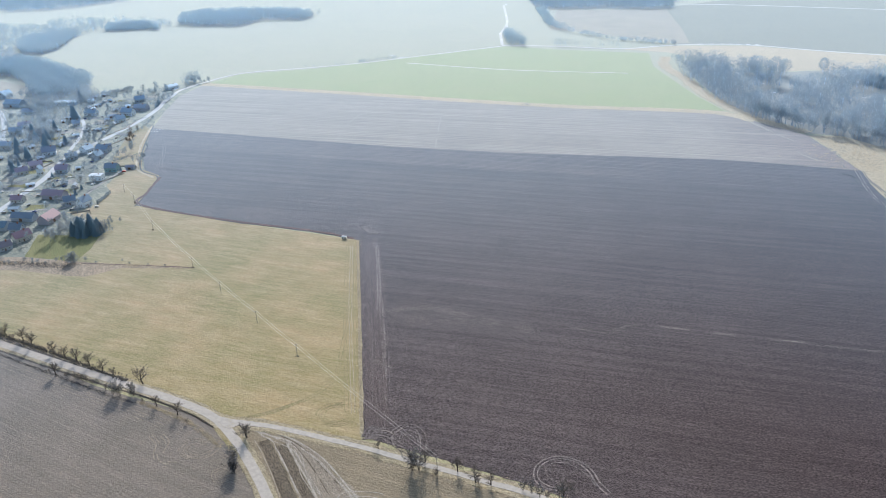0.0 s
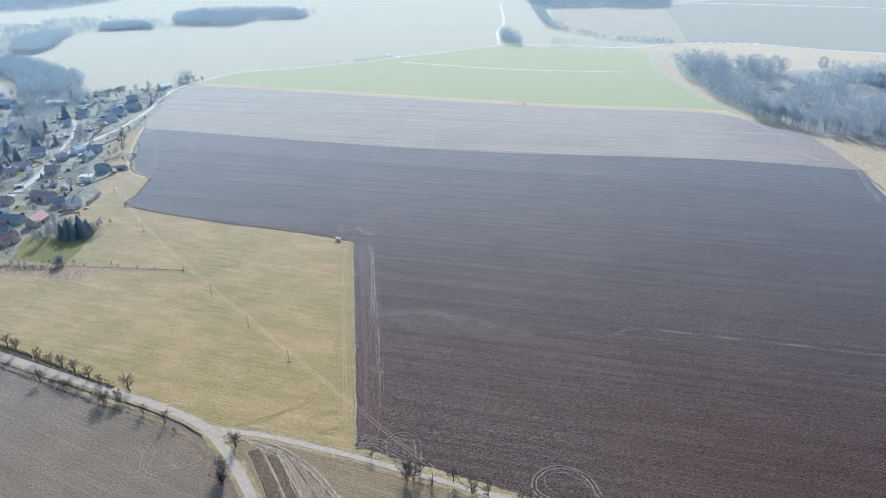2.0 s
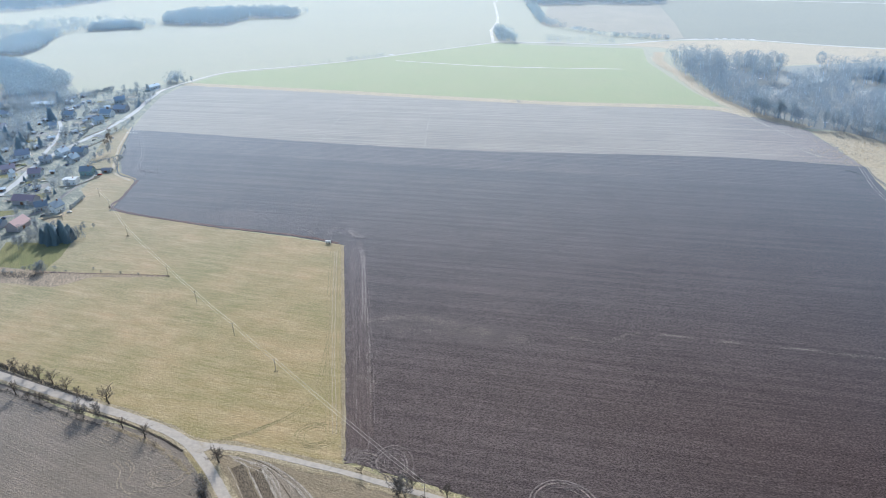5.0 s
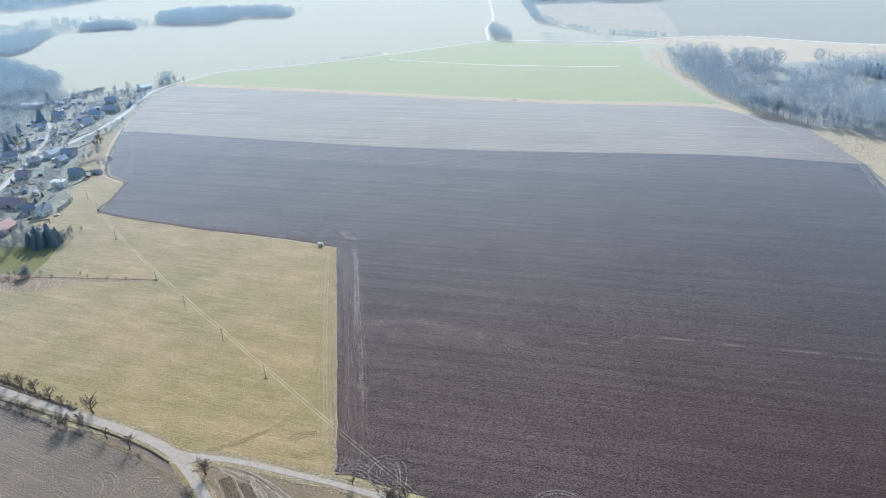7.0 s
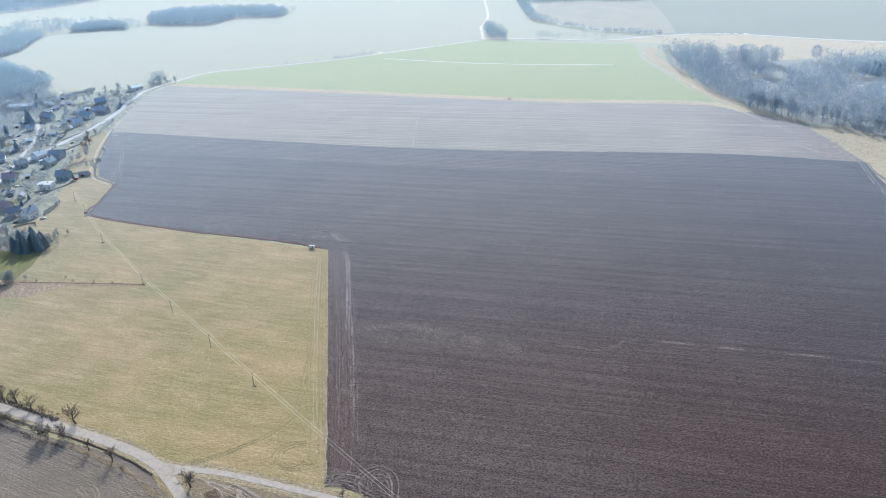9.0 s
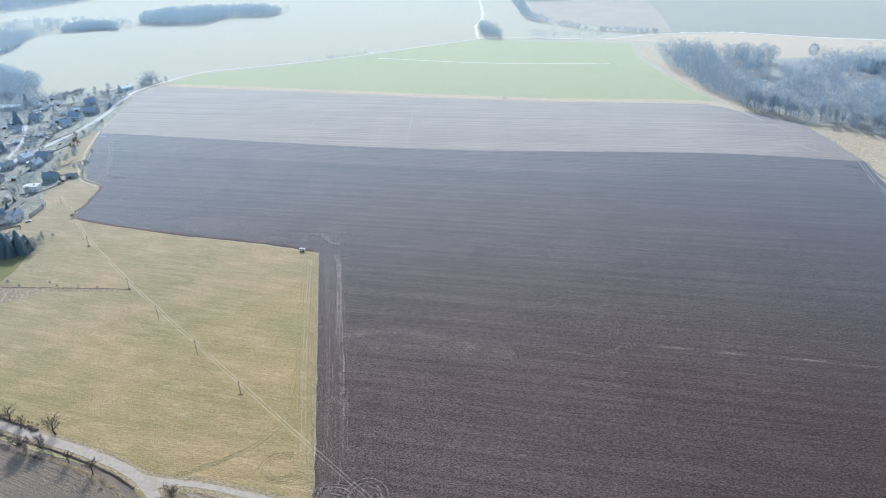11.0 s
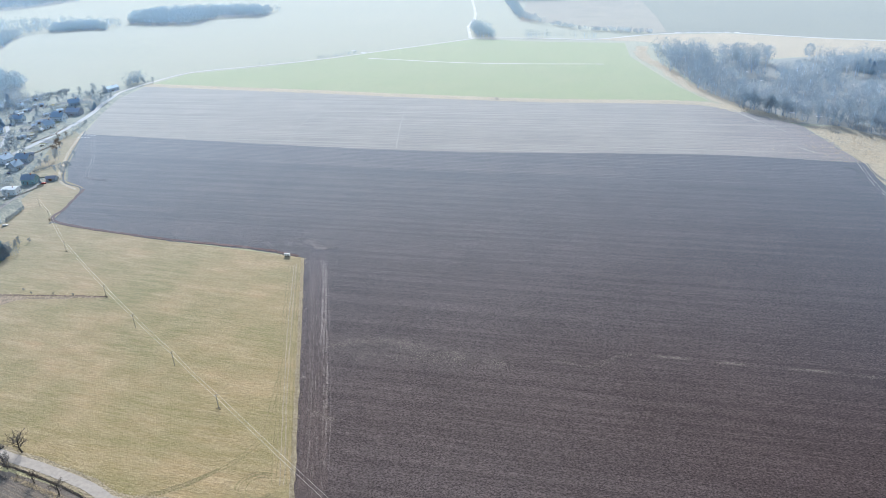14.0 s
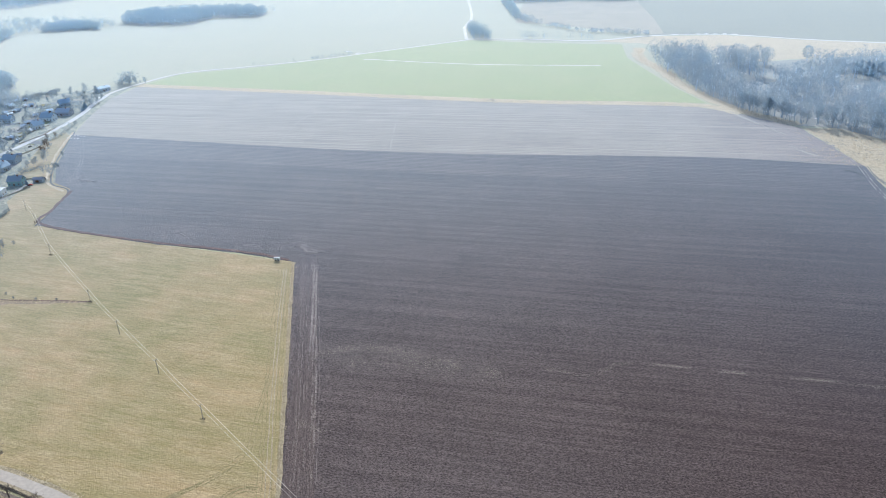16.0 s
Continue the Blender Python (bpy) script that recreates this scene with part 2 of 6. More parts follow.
M["steel"] = plain("galvanised_steel", (0.5, 0.5, 0.5), (0.42, 0.42, 0.42), 0.45, 3.0, metal=0.9)
# near-white base stands for the sun's glint along the wire
M["wire"] = plain("glint_white_wire", (0.95, 0.93, 0.85), (0.9, 0.87, 0.8), 0.4, 1.0, metal=0.0, bump=0.0)
M["porcelain"] = plain("brown_porcelain", (0.20, 0.09, 0.05), (0.16, 0.07, 0.04), 0.3, 3.0)
# house walls and roofs take the imitated haze as well
for key, a, b in (("white_wall", (0.84, 0.83, 0.80), (0.76, 0.75, 0.72)), ("cream_wall", (0.58, 0.50, 0.38), (0.50, 0.43, 0.33)),
                  ("brown_wall", (0.38, 0.29, 0.245), (0.31, 0.24, 0.21)), ("grey_wall", (0.42, 0.40, 0.37), (0.34, 0.33, 0.31)),
                  ("green_wall", (0.20, 0.31, 0.24), (0.17, 0.27, 0.21)), ("pink_wall", (0.52, 0.36, 0.32), (0.46, 0.32, 0.28))):
    M[key] = plain("plaster_" + key, a, b, 0.9, 0.5, spec=0.15, haze=0.7, low=0.42)
for key, a, b in (("red_roof", (0.33, 0.135, 0.115), (0.26, 0.11, 0.095)), ("orange_roof", (0.55, 0.27, 0.19), (0.46, 0.23, 0.165)),
                  ("dark_roof", (0.094, 0.097, 0.104), (0.137, 0.137, 0.140)), ("teal_roof", (0.058, 0.101, 0.122), (0.086, 0.126, 0.144)),
                  ("grey_roof", (0.323, 0.323, 0.327), (0.255, 0.255, 0.264)), ("white_roof", (0.72, 0.72, 0.72), (0.58, 0.58, 0.58)),
                  ("brown_roof", (0.22, 0.14, 0.12), (0.17, 0.11, 0.095)), ("pink_roof", (0.43, 0.21, 0.185), (0.35, 0.175, 0.155))):
    M[key] = plain("tiled_" + key, a, b, 0.85, 0.8, spec=0.15, per_object=0.1, haze=0.95, low=0.48)
M["brick"] = plain("chimney_brick", (0.30, 0.14, 0.09), (0.22, 0.10, 0.07), 0.9, 3.0)
M["white_paint"] = plain("white_paint", (0.78, 0.77, 0.75), (0.66, 0.65, 0.63), 0.5, 1.0)
M["door_wood"] = plain("door_wood", (0.20, 0.11, 0.06), (0.15, 0.08, 0.05), 0.6, 2.0)
M["glass"] = plain("window_glass", (0.05, 0.06, 0.07), (0.04, 0.05, 0.06), 0.08, 1.0, spec=0.8, bump=0.0)
M["rubber"] = plain("tyre_rubber", (0.025, 0.025, 0.025), (0.035, 0.035, 0.035), 0.8, 3.0)
for key, a in (("car_white", (0.75, 0.75, 0.75)), ("car_blue", (0.05, 0.09, 0.22)), ("car_red", (0.35, 0.03, 0.03)), ("car_grey", (0.25, 0.26, 0.27))):
    M[key] = plain("paint_" + key, a, a, 0.25, 1.0, spec=0.6, bump=0.0)


# ---------------------------------------------------------------- helpers of this file
def mesh_of(name, verts, faces, *mats):
    me = bpy.data.meshes.new(name)
    me.from_pydata(verts, [], faces)
    for m in mats:
        me.materials.append(m)
    return me


def part(name, bm, material, parent, label=""):
    me = bpy.data.meshes.new(name)
    bm.to_mesh(me)
    bm.free()
    me.materials.append(material)
    ob = new(name, me)
    ob.parent = parent
    return tagged(ob, label)


def piece(name, me, parent, label=""):
    ob = new(name, me)
    ob.parent = parent
    return tagged(ob, label)


def box(bm, x0, x1, y0, y1, z0, z1):
    v = [bm.verts.new(p) for p in ((x0, y0, z0), (x1, y0, z0), (x1, y1, z0), (x0, y1, z0), (x0, y0, z1), (x1, y0, z1), (x1, y1, z1), (x0, y1, z1))]
    for f in ((3, 2, 1, 0), (4, 5, 6, 7), (0, 1, 5, 4), (1, 2, 6, 5), (2, 3, 7, 6), (3, 0, 4, 7)):
        bm.faces.new([v[i] for i in f])


def boxes(*dims):
    bm = bmesh.new()
    for d in dims:
        box(bm, *d)
    return bm


def smooth_line(pts, step=4.0):
    """Catmull-Rom through the points, about one point every step metres."""
    p = [Vector((*q, 0)) if len(q) == 2 else Vector(q) for q in pts]
    p = [2 * p[0] - p[1]] + p + [2 * p[-1] - p[-2]]
    out = []
    for a, b, c, d in zip(p, p[1:], p[2:], p[3:]):
        n = max(1, int((c - b).length / step))
        for i in range(n):
            t = i / n
            out.append(0.5 * (2 * b + (c - a) * t + (2 * a - 5 * b + 4 * c - d) * t * t + (3 * b - a - 3 * c + d) * t ** 3))
    out.append(p[-2])
    return out


def ribbon(name, pts, width, z, mat, wobble=0.0, label="", category="", kind="structure", step=4.0, depth=0.25, parent=None):
    """A strip of ground with side faces, along a smooth line."""
    line = smooth_line(pts, step)
    verts, faces = [], []
    for i, p in enumerate(line):
        d = (line[min(i + 1, len(line) - 1)] - line[max(i - 1, 0)]).normalized()
        n = Vector((-d.y, d.x, 0))
        l = width / 2 + wobble * noise.noise(p * 0.21)
        r = width / 2 + wobble * noise.noise(p * 0.21 + Vector((50, 9, 3)))
        a, b = p + n * l, p - n * r
        verts += [(a.x, a.y, z - depth), (a.x, a.y, z), (b.x, b.y, z), (b.x, b.y, z - depth)]
        if i:
            k = 4 * i
            faces += [(k - 4 + j, k + j, k + j + 1, k - 3 + j) for j in range(3)]
    me = mesh_of(name, verts, [tuple(reversed(f)) for f in faces], mat)
    ob = new(name, me)
    if parent:
        ob.parent = parent
        return ob
    return tagged(ob, label, category, "", kind)


def slab(name, corners, z, mat, label, category="field", wobble=0.8, depth=0.3):
    """A flat piece of land with an uneven outline and a low edge."""
    loop = []
    for (ax, ay), (bx, by) in zip(corners, corners[1:] + corners[:1]):
        a, b = Vector((ax, ay, 0)), Vector((bx, by, 0))
        n = max(1, int((b - a).length / 5))
        d = (b - a).normalized()
        for i in range(n):
            p = a.lerp(b, i / n)
            w = wobble * noise.noise(p * 0.13) * (1 if i else 0.3)
            loop.append(p + Vector((-d.y, d.x, 0)) * w)
    bm = bmesh.new()
    top = [bm.verts.new((p.x, p.y, z)) for p in loop]
    low = [bm.verts.new((p.x, p.y, z - depth)) for p in loop]
    f = bm.faces.new(top)
    for i in range(len(top)):
        j = (i + 1) % len(top)
        bm.faces.new((top[j], top[i], low[i], low[j]))
    f.normal_update()
    if f.normal.z < 0:
        bmesh.ops.reverse_faces(bm, faces=bm.faces[:])
    bmesh.ops.triangulate(bm, faces=[f])
    me = bpy.data.meshes.new(name)
    bm.to_mesh(me)
    bm.free()
    me.materials.append(mat)
    return tagged(new(name, me), label, category, "", "structure")


# ---------------------------------------------------------------- land
n = 6000
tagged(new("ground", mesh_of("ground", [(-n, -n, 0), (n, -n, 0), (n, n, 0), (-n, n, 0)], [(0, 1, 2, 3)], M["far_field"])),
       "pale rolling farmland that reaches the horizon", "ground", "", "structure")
slab("village_ground", [(-325, 470), (-350, 560), (-410, 690), (-440, 760), (-466, 900), (-470, 985), (-560, 930), (-640, 900), (-760, 900), (-760, 600), (-620, 440), (-420, 370), (-330, 378)], 0.04,
     M["village_ground"], "patchy dry gardens and yards between the village houses", "ground")
slab("meadow", [(-520, 300), (-369, 372), (-318, 382), (-320, 404), (-325, 429), (-333, 447), (-346, 455), (-364, 464), (-381, 474), (-368, 481), (-363, 498), (-366, 520), (-381, 540), (-384, 561), (-385, 581), (-366, 583), (-340, 566), (-325, 490), (-232, 458), (-115, 425), (-92, 325), (-66, 202), (-114, 214), (-136, 213), (-190, 234), (-250, 258), (-420, 327)], 0.06,
     M["meadow"], "straw-coloured winter meadow with mowing lines")
PLOUGH = [(-66, 205), (-115, 425), (-155, 439), (-232, 458), (-325, 490), (-341, 566), (-364, 582), (-385, 620), (-405, 669), (-428, 730), (-326, 705), (-213, 677), (-122, 656), (-4, 635), (107, 624), (210, 611), (312, 584), (306, 545), (304, 515), (308, 470), (330, 400), (345, 150), (60, 160), (18, 177), (-20, 190)]
plough = slab("ploughed_field", PLOUGH, 0.12,
     M["ploughed"], "dark brown ploughed field with fine furrows")
slab("ploughed_land", [(-424, 724), (-326, 700), (-213, 672), (-122, 651), (-4, 630), (107, 619), (210, 606), (302, 579), (283, 530), (167, 549), (66, 570), (-40, 586), (-150, 612), (-250, 634), (-330, 652), (-398, 668)], 0.124,
     M["ploughed_pale"], "paler ploughland along the upper field edge", wobble=1.5)
slab("harrowed_field", [(-428, 730), (-448, 800), (-467, 891), (-459, 957), (-241, 896), (-80, 850), (62, 812), (223, 781), (262, 752), (304, 692), (312, 584), (210, 611), (107, 624), (-4, 635), (-122, 656), (-213, 677), (-326, 705)], 0.09,
     M["tilled"], "pale harrowed field crossed by fine drill lines")
slab("winter_crop_field", [(-455, 968), (-430, 1027), (-316, 1063), (-200, 1137), (-18, 1232), (82, 1190), (215, 1150), (205, 1045), (228, 865), (245, 790), (80, 818), (-80, 858), (-240, 905)], 0.08,
     M["winter_crop"], "fresh green winter cereal field")
WEST = [(-430, 321), (-300, 269.5), (-252, 250), (-209, 233), (-179, 224), (-154, 216), (-139, 207), (-123, 190), (-102, 162), (-90, 120), (-430, 120)]
west = slab("west_field", WEST, 0.08,
     M["tilled_west"], "grey-brown harrowed field beside the lane")
slab("stubble_field", [(-131, 208), (-76, 200), (-37, 189), (4, 173), (60, 152), (60, 110), (-66, 110), (-97, 162), (-116, 190)], 0.08,
     M["stubble"], "thin straw-brown stubble field at the crossroads")
slab("rough_grass", [(312, 586), (306, 690), (340, 688), (365, 645), (420, 600), (420, 380), (330, 400), (308, 470), (304, 515), (306, 545)], 0.10,
     M["tussock"], "rough straw-coloured grass at the edge of the wood")
slab("wood_floor", [(258, 1088), (246, 978), (253, 845), (272, 756), (304, 700), (337, 688), (362, 646), (430, 600), (620, 800), (600, 1010), (505, 1010), (412, 1000), (365, 990)], 0.11,
     M["forest_floor"], "leaf litter on the floor of the wood", "ground")
slab("pale_meadow", [(-840, 1015), (-745, 962), (-700, 915), (-770, 885), (-880, 940)], 0.075, M["dry_grass"], "pale dry meadow between the woods", "meadow")
slab("wood_floor", [(-860, 1075), (-690, 935), (-645, 945), (-672, 1030), (-712, 1052), (-855, 1180), (-1014, 1290), (-1130, 1200)], 0.07, M["forest_floor"], "leaf litter under the village wood", "ground")
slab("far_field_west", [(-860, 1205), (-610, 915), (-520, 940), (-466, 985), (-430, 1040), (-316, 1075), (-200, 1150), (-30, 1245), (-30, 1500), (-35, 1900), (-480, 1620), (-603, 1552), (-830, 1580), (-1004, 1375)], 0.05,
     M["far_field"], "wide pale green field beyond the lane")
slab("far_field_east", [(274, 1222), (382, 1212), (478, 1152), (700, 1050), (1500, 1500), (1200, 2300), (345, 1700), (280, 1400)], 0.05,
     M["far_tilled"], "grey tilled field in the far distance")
slab("far_pasture", [(245, 1155), (290, 1092), (365, 996), (412, 1004), (505, 1012), (600, 1012), (720, 1010), (560, 1098), (478, 1142), (382, 1202), (274, 1212), (176, 1186)], 0.06,
     M["bleached_grass"], "pale tan pasture between the wood and the far road")
slab("far_pasture", [(62, 1405), (112, 1382), (272, 1232), (297, 1236), (315, 1400), (332, 1660), (90, 1690)], 0.06,
     M["dry_grass"], "pale beige field below the ridge wood")


# ---------------------------------------------------------------- roads, tracks, verges
LANE = [(-420, 322), (-360, 297), (-300, 273.5), (-288.6, 269.4), (-242.5, 252.6), (-216, 243.5), (-197.7, 237), (-175.4, 229.3), (-153, 220.1), (-137.5, 210), (-120, 191.5), (-99, 164), (-70, 118)]
SIDE_LANE = [(-139, 212.6), (-127, 211.4), (-114.5, 210.2), (-100.3, 207.2), (-85.2, 203.3), (-70.6, 199.4), (-60, 196.5), (-46, 192), (-28.2, 186.7), (-15.2, 182.6), (-2.6, 178.5), (9.6, 174.9), (60, 156), (140, 128)]
ribbon("lane_verge", LANE, 8.6, 0.14, M["dry_grass"], 1.5, "dry grass verge along the lane", "verge")
ribbon("side_lane_verge", SIDE_LANE, 8.0, 0.15, M["dry_grass"], 2.2, "dry grass verge along the side lane", "verge")
ribbon("lane", LANE, 4.7, 0.20, M["asphalt"], 0.25, "pale worn asphalt lane", "road")
ribbon("side_lane", SIDE_LANE, 3.0, 0.22, M["asphalt"], 0.3, "narrow pale asphalt side lane", "road")
VILLAGE_ROAD = [(-440, 420), (-445, 478), (-449, 514), (-455, 559), (-466.5, 602), (-470, 640), (-464.5, 690), (-461.5, 735), (-461, 775), (-465.5, 820), (-474.5, 862), (-480, 905)]
HILL_ROAD = [(-480, 905), (-481, 925), (-466, 971), (-428, 1036), (-337, 1069), (-251, 1103), (-165, 1153), (-34, 1231), (-26, 1250), (-31, 1370), (-22, 1515), (-36, 1800)]
ribbon("village_road", VILLAGE_ROAD, 6.5, 0.20, M["village_asphalt"], 0.3, "grey asphalt road through the village", "road", step=8)
ribbon("hill_road", HILL_ROAD, 5.2, 0.20, M["gravel"], 0.3, "pale road climbing over the hill beyond the village", "road", step=8)
ribbon("farm_track", [(-430, 466), (-421, 468), (-409, 479), (-396, 478), (-388, 486), (-387, 512), (-389, 531), (-388, 554), (-386, 578), (-381, 590)], 3.6, 0.18, M["pale_soil"], 0.8, "pale dirt track between the farmyards", "road")
ribbon("village_lane", [(-480, 640), (-498, 691), (-519, 737), (-542, 771)], 4.0, 0.18, M["village_asphalt"], 0.3, "narrow lane between the gardens", "road")
ribbon("western_road", [(-560, 600), (-574, 660), (-600, 700), (-625, 739), (-665, 792), (-720, 850)], 6.0, 0.18, M["village_asphalt"], 0.3, "pale road on the far side of the village", "road")
ribbon("far_road", [(-26, 1246), (84, 1220), (176, 1192), (274, 1218), (382, 1208), (478, 1148), (560, 1104), (900, 950)], 7.0, 0.18, M["gravel"], 0.3, "pale country road in the distance", "road", step=10)
ribbon("far_track", [(330, 1760), (520, 1700), (900, 1520)], 8.0, 0.16, M["gravel"], 0.3, "pale track across the far fields", "road", step=20)
ribbon("grass_strip", [(-462, 961), (-240, 900), (-80, 854), (62, 816), (225, 786), (268, 748)], 16.0, 0.15, M["bleached_grass"], 3.5, "strip of dry grass between the fields", "verge")
ribbon("wood_margin", [(236, 1118), (222, 1046), (234, 960), (241, 865), (268, 762), (308, 702)], 15.0, 0.16, M["bleached_grass"], 5.0, "dry grass margin along the wood", "verge")
ribbon("crop_strip", [(-176, 1098), (-11, 1035), (162, 1000)], 3.6, 0.16, M["gravel"], 1.4, "pale gravelly strip across the green field", "verge")
ribbon("meadow_edge", [(-66.5, 207), (-91, 318), (-114.5, 424)], 2.0, 0.2, M["dry_grass"], 0.7, "tall straw-coloured grass along the meadow edge", "verge")
slab("lane_fork", [(-145, 216.6), (-134, 213.9), (-122, 212.9), (-122, 210.3), (-129, 209.4), (-132.5, 206.8), (-135, 207.5), (-141, 212.5)], 0.235, M["asphalt"], "widened asphalt where the two lanes meet", "road", wobble=0.15)


def tracks(name, pts, gauge, width, z, mat, label, broken=0.0, seed=0, lanes=(-0.5, 0.5)):
    """Wheel marks: strips beside a smooth line, here and there interrupted."""
    line = smooth_line(pts, 1.5)
    z += 0.0007 * seed
    deep = 0.05 if z < 0.2 else 0.14
    verts, faces = [], []
    for lane in lanes:
        last = False
        for i, p in enumerate(line):
            d = (line[min(i + 1, len(line) - 1)] - line[max(i - 1, 0)]).normalized()
            nn = Vector((-d.y, d.x, 0))
            w = width * (0.5 + 0.35 * noise.noise(p * 0.35 + Vector((seed, lane * 9, 0))))
            c = p + nn * (gauge * lane + 0.45 * noise.noise(p * 0.09 + Vector((seed, 7, lane))))
            fade = noise.noise(p * 0.16 + Vector((lane * 31, seed, 5))) - broken + 0.6
            on = fade > 0
            w *= max(0.12, min(1.0, fade / 0.22))
            k = len(verts)
            a, b = c + nn * w, c - nn * w
            verts += [(a.x, a.y, z - deep), (a.x, a.y, z), (b.x, b.y, z), (b.x, b.y, z - deep)]
            if i and on and last:
                faces += [(k - 3 + j, k + j + 1, k + j, k - 4 + j) for j in range(3)]
            last = on
    return tagged(new(name, mesh_of(name, verts, faces, mat)), label, "tyre tracks", "", "structure")


def loop(x, y, rx, ry, a0=0, a1=360, n=14, turn=0):
    out = []
    for i in range(n + 1):
        a = radians(a0 + (a1 - a0) * i / n)
        u, v = rx * math.cos(a), ry * math.sin(a)
        c, s = math.cos(radians(turn)), math.sin(radians(turn))
        out.append((x + c * u - s * v, y + s * u + c * v))
    return out


T = M["track_soil"]
ON_SOIL = 0.25
PALE = "pale wheel marks pressed into the dark ploughed soil"
ribbon("headland_strip", [(-60, 212), (-76, 290), (-93, 370), (-106, 432)], 11.5, 0.128, M["headland"], 4.0, "driven strip of paler soil along the field edge", "field")
P = M["tyre_pale"]
# the two loops where the tractor turned beside the side lane
tracks("tyre_tracks", [(-51.2, 199.6), (-52.7, 205.4), (-50.3, 210.8), (-45.3, 214.4), (-40.0, 212.2), (-36.8, 206.3), (-35.7, 197.5)], 2.2, 0.55, ON_SOIL, P, PALE, 0.0, 1)
tracks("tyre_tracks", [(-46.2, 201.8), (-47.4, 206.1), (-45.7, 209.4), (-41.8, 209.2), (-38.9, 205.8), (-37.9, 200.4)], 1.2, 0.45, ON_SOIL, P, PALE, 0.1, 2)
tracks("tyre_tracks", [(46.4, 175.5), (42.3, 182.1), (39.8, 188.8), (34.5, 194.5), (27.9, 196.6), (21.5, 195.1), (16.8, 190.5), (15.7, 184.8), (17.4, 180.5), (21.4, 177.8), (25.7, 176.8)], 1.8, 0.6, ON_SOIL, P, PALE, -0.1, 3)
tracks("tyre_tracks", [(41.4, 179.8), (37.2, 187.6), (31.4, 192.1), (25.2, 193.5), (20.8, 190.7), (20.4, 185.8), (23.5, 181.9), (28.2, 179.6)], 1.0, 0.4, ON_SOIL, P, PALE, 0.05, 4, lanes=(0,))
# loops along the upper edge of the meadow
tracks("tyre_tracks", [(-127.9, 442.5), (-129.4, 449.0), (-125.8, 453.5), (-117.5, 453.7), (-113.0, 449.4), (-113.1, 442.8)], 2.2, 0.75, ON_SOIL, P, PALE, 0.0, 5)
tracks("tyre_tracks", [(-122, 444), (-118, 447), (-112, 444), (-107, 438), (-101, 436)], 1.8, 0.7, ON_SOIL, P, PALE, 0.1, 6)
tracks("tyre_tracks", [(-159.3, 439.8), (-159.1, 447.1), (-153.7, 450.6), (-146.1, 448.5), (-140.0, 441.0)], 2.0, 0.7, ON_SOIL, P, PALE, 0.0, 7)
tracks("tyre_tracks", [(-215.7, 461.5), (-217.6, 470.5), (-213.1, 473.3), (-205.8, 471.0), (-199.7, 463.8)], 2.0, 0.7, ON_SOIL, P, PALE, 0.05, 8)
tracks("tyre_tracks", [(-264, 470), (-260, 475), (-255, 475.5), (-250, 470)], 2.0, 0.7, ON_SOIL, P, PALE, 0.1, 9)
for k, dx in enumerate((0, 3.0, 6.0)):
    tracks("tyre_tracks", [(-120 + dx, 452), (-113 + dx, 444), (-107 + dx, 437), (-100 + dx * 1.6, 441)], 1.4, 0.6, ON_SOIL, P, PALE, 0.1, 10 + k)
# worn lines of the headland, all along the meadow
HEADLAND = [(-56.6, 228.4), (-63.8, 267.5), (-73.8, 315.3), (-83.3, 358.7), (-93.4, 401.4), (-98.6, 420.5)]
for k, (dx, soil, wide, gaps, lanes) in enumerate(((-9.6, T, 0.35, 0.3, (-0.5, 0.5)), (-6.4, T, 0.5, 0.55, (-0.5, 0.5)), (-2.6, T, 0.9, 0.45, (-0.5, 0.4)), (-1.6, P, 0.7, 0.6, (0,)), (0.0, P, 0.22, 0.05, (0,)))):
    tracks("tyre_tracks", [(x + dx, y) for x, y in HEADLAND], 1.5, wide, ON_SOIL, soil, PALE, gaps, 20 + k, lanes=lanes)
tracks("tyre_tracks", [(-79.4, 322), (-86.3, 358.6), (-95.0, 401.4), (-101.1, 420.4)], 1.6, 1.0, ON_SOIL, P, PALE, 0.2, 29)
tracks("tyre_tracks", [(-102.3, 419.4), (-96, 418.6), (-88.6, 417.8)], 1.0, 0.7, ON_SOIL, P, PALE, -0.2, 30, lanes=(0,))
tracks("tyre_tracks", [(-58.8, 224.7), (-57.4, 219.6), (-57.1, 207.1), (-61.9, 203.6), (-66.6, 206.5)], 1.0, 0.35, ON_SOIL, P, PALE, 0.1, 31, lanes=(0,))
for k in range(5):
    tracks("tyre_tracks", [(-66 + 1.6 * k, 204.5 - 0.5 * k), (-65.3 + 1.7 * k, 209), (-62.5 + 1.5 * k, 213.5 - 0.5 * k)], 0.7, 0.35, ON_SOIL, P, PALE, 0.2, 90 + k)
tracks("tyre_tracks", [(-66, 206), (-56, 207), (-46, 200), (-36, 195)], 1.8, 0.7, ON_SOIL, T, PALE, 0.3, 26, lanes=(-1.5, -0.5, 0.5, 1.5))
# broken pale line across the field, and the straight seams where the plough turned
tracks("soil_seam", [(-408, 710), (-380, 658), (-366, 628), (-357, 602), (-337, 572)], 2.6, 0.8, ON_SOIL, M["tyre_pale"], PALE, -0.1, 32)
tracks("soil_seam", [(-418, 706), (-398, 664), (-380, 625), (-364, 602), (-349, 579)], 2.0, 0.5, ON_SOIL, M["tyre_pale"], PALE, 0.25, 33)
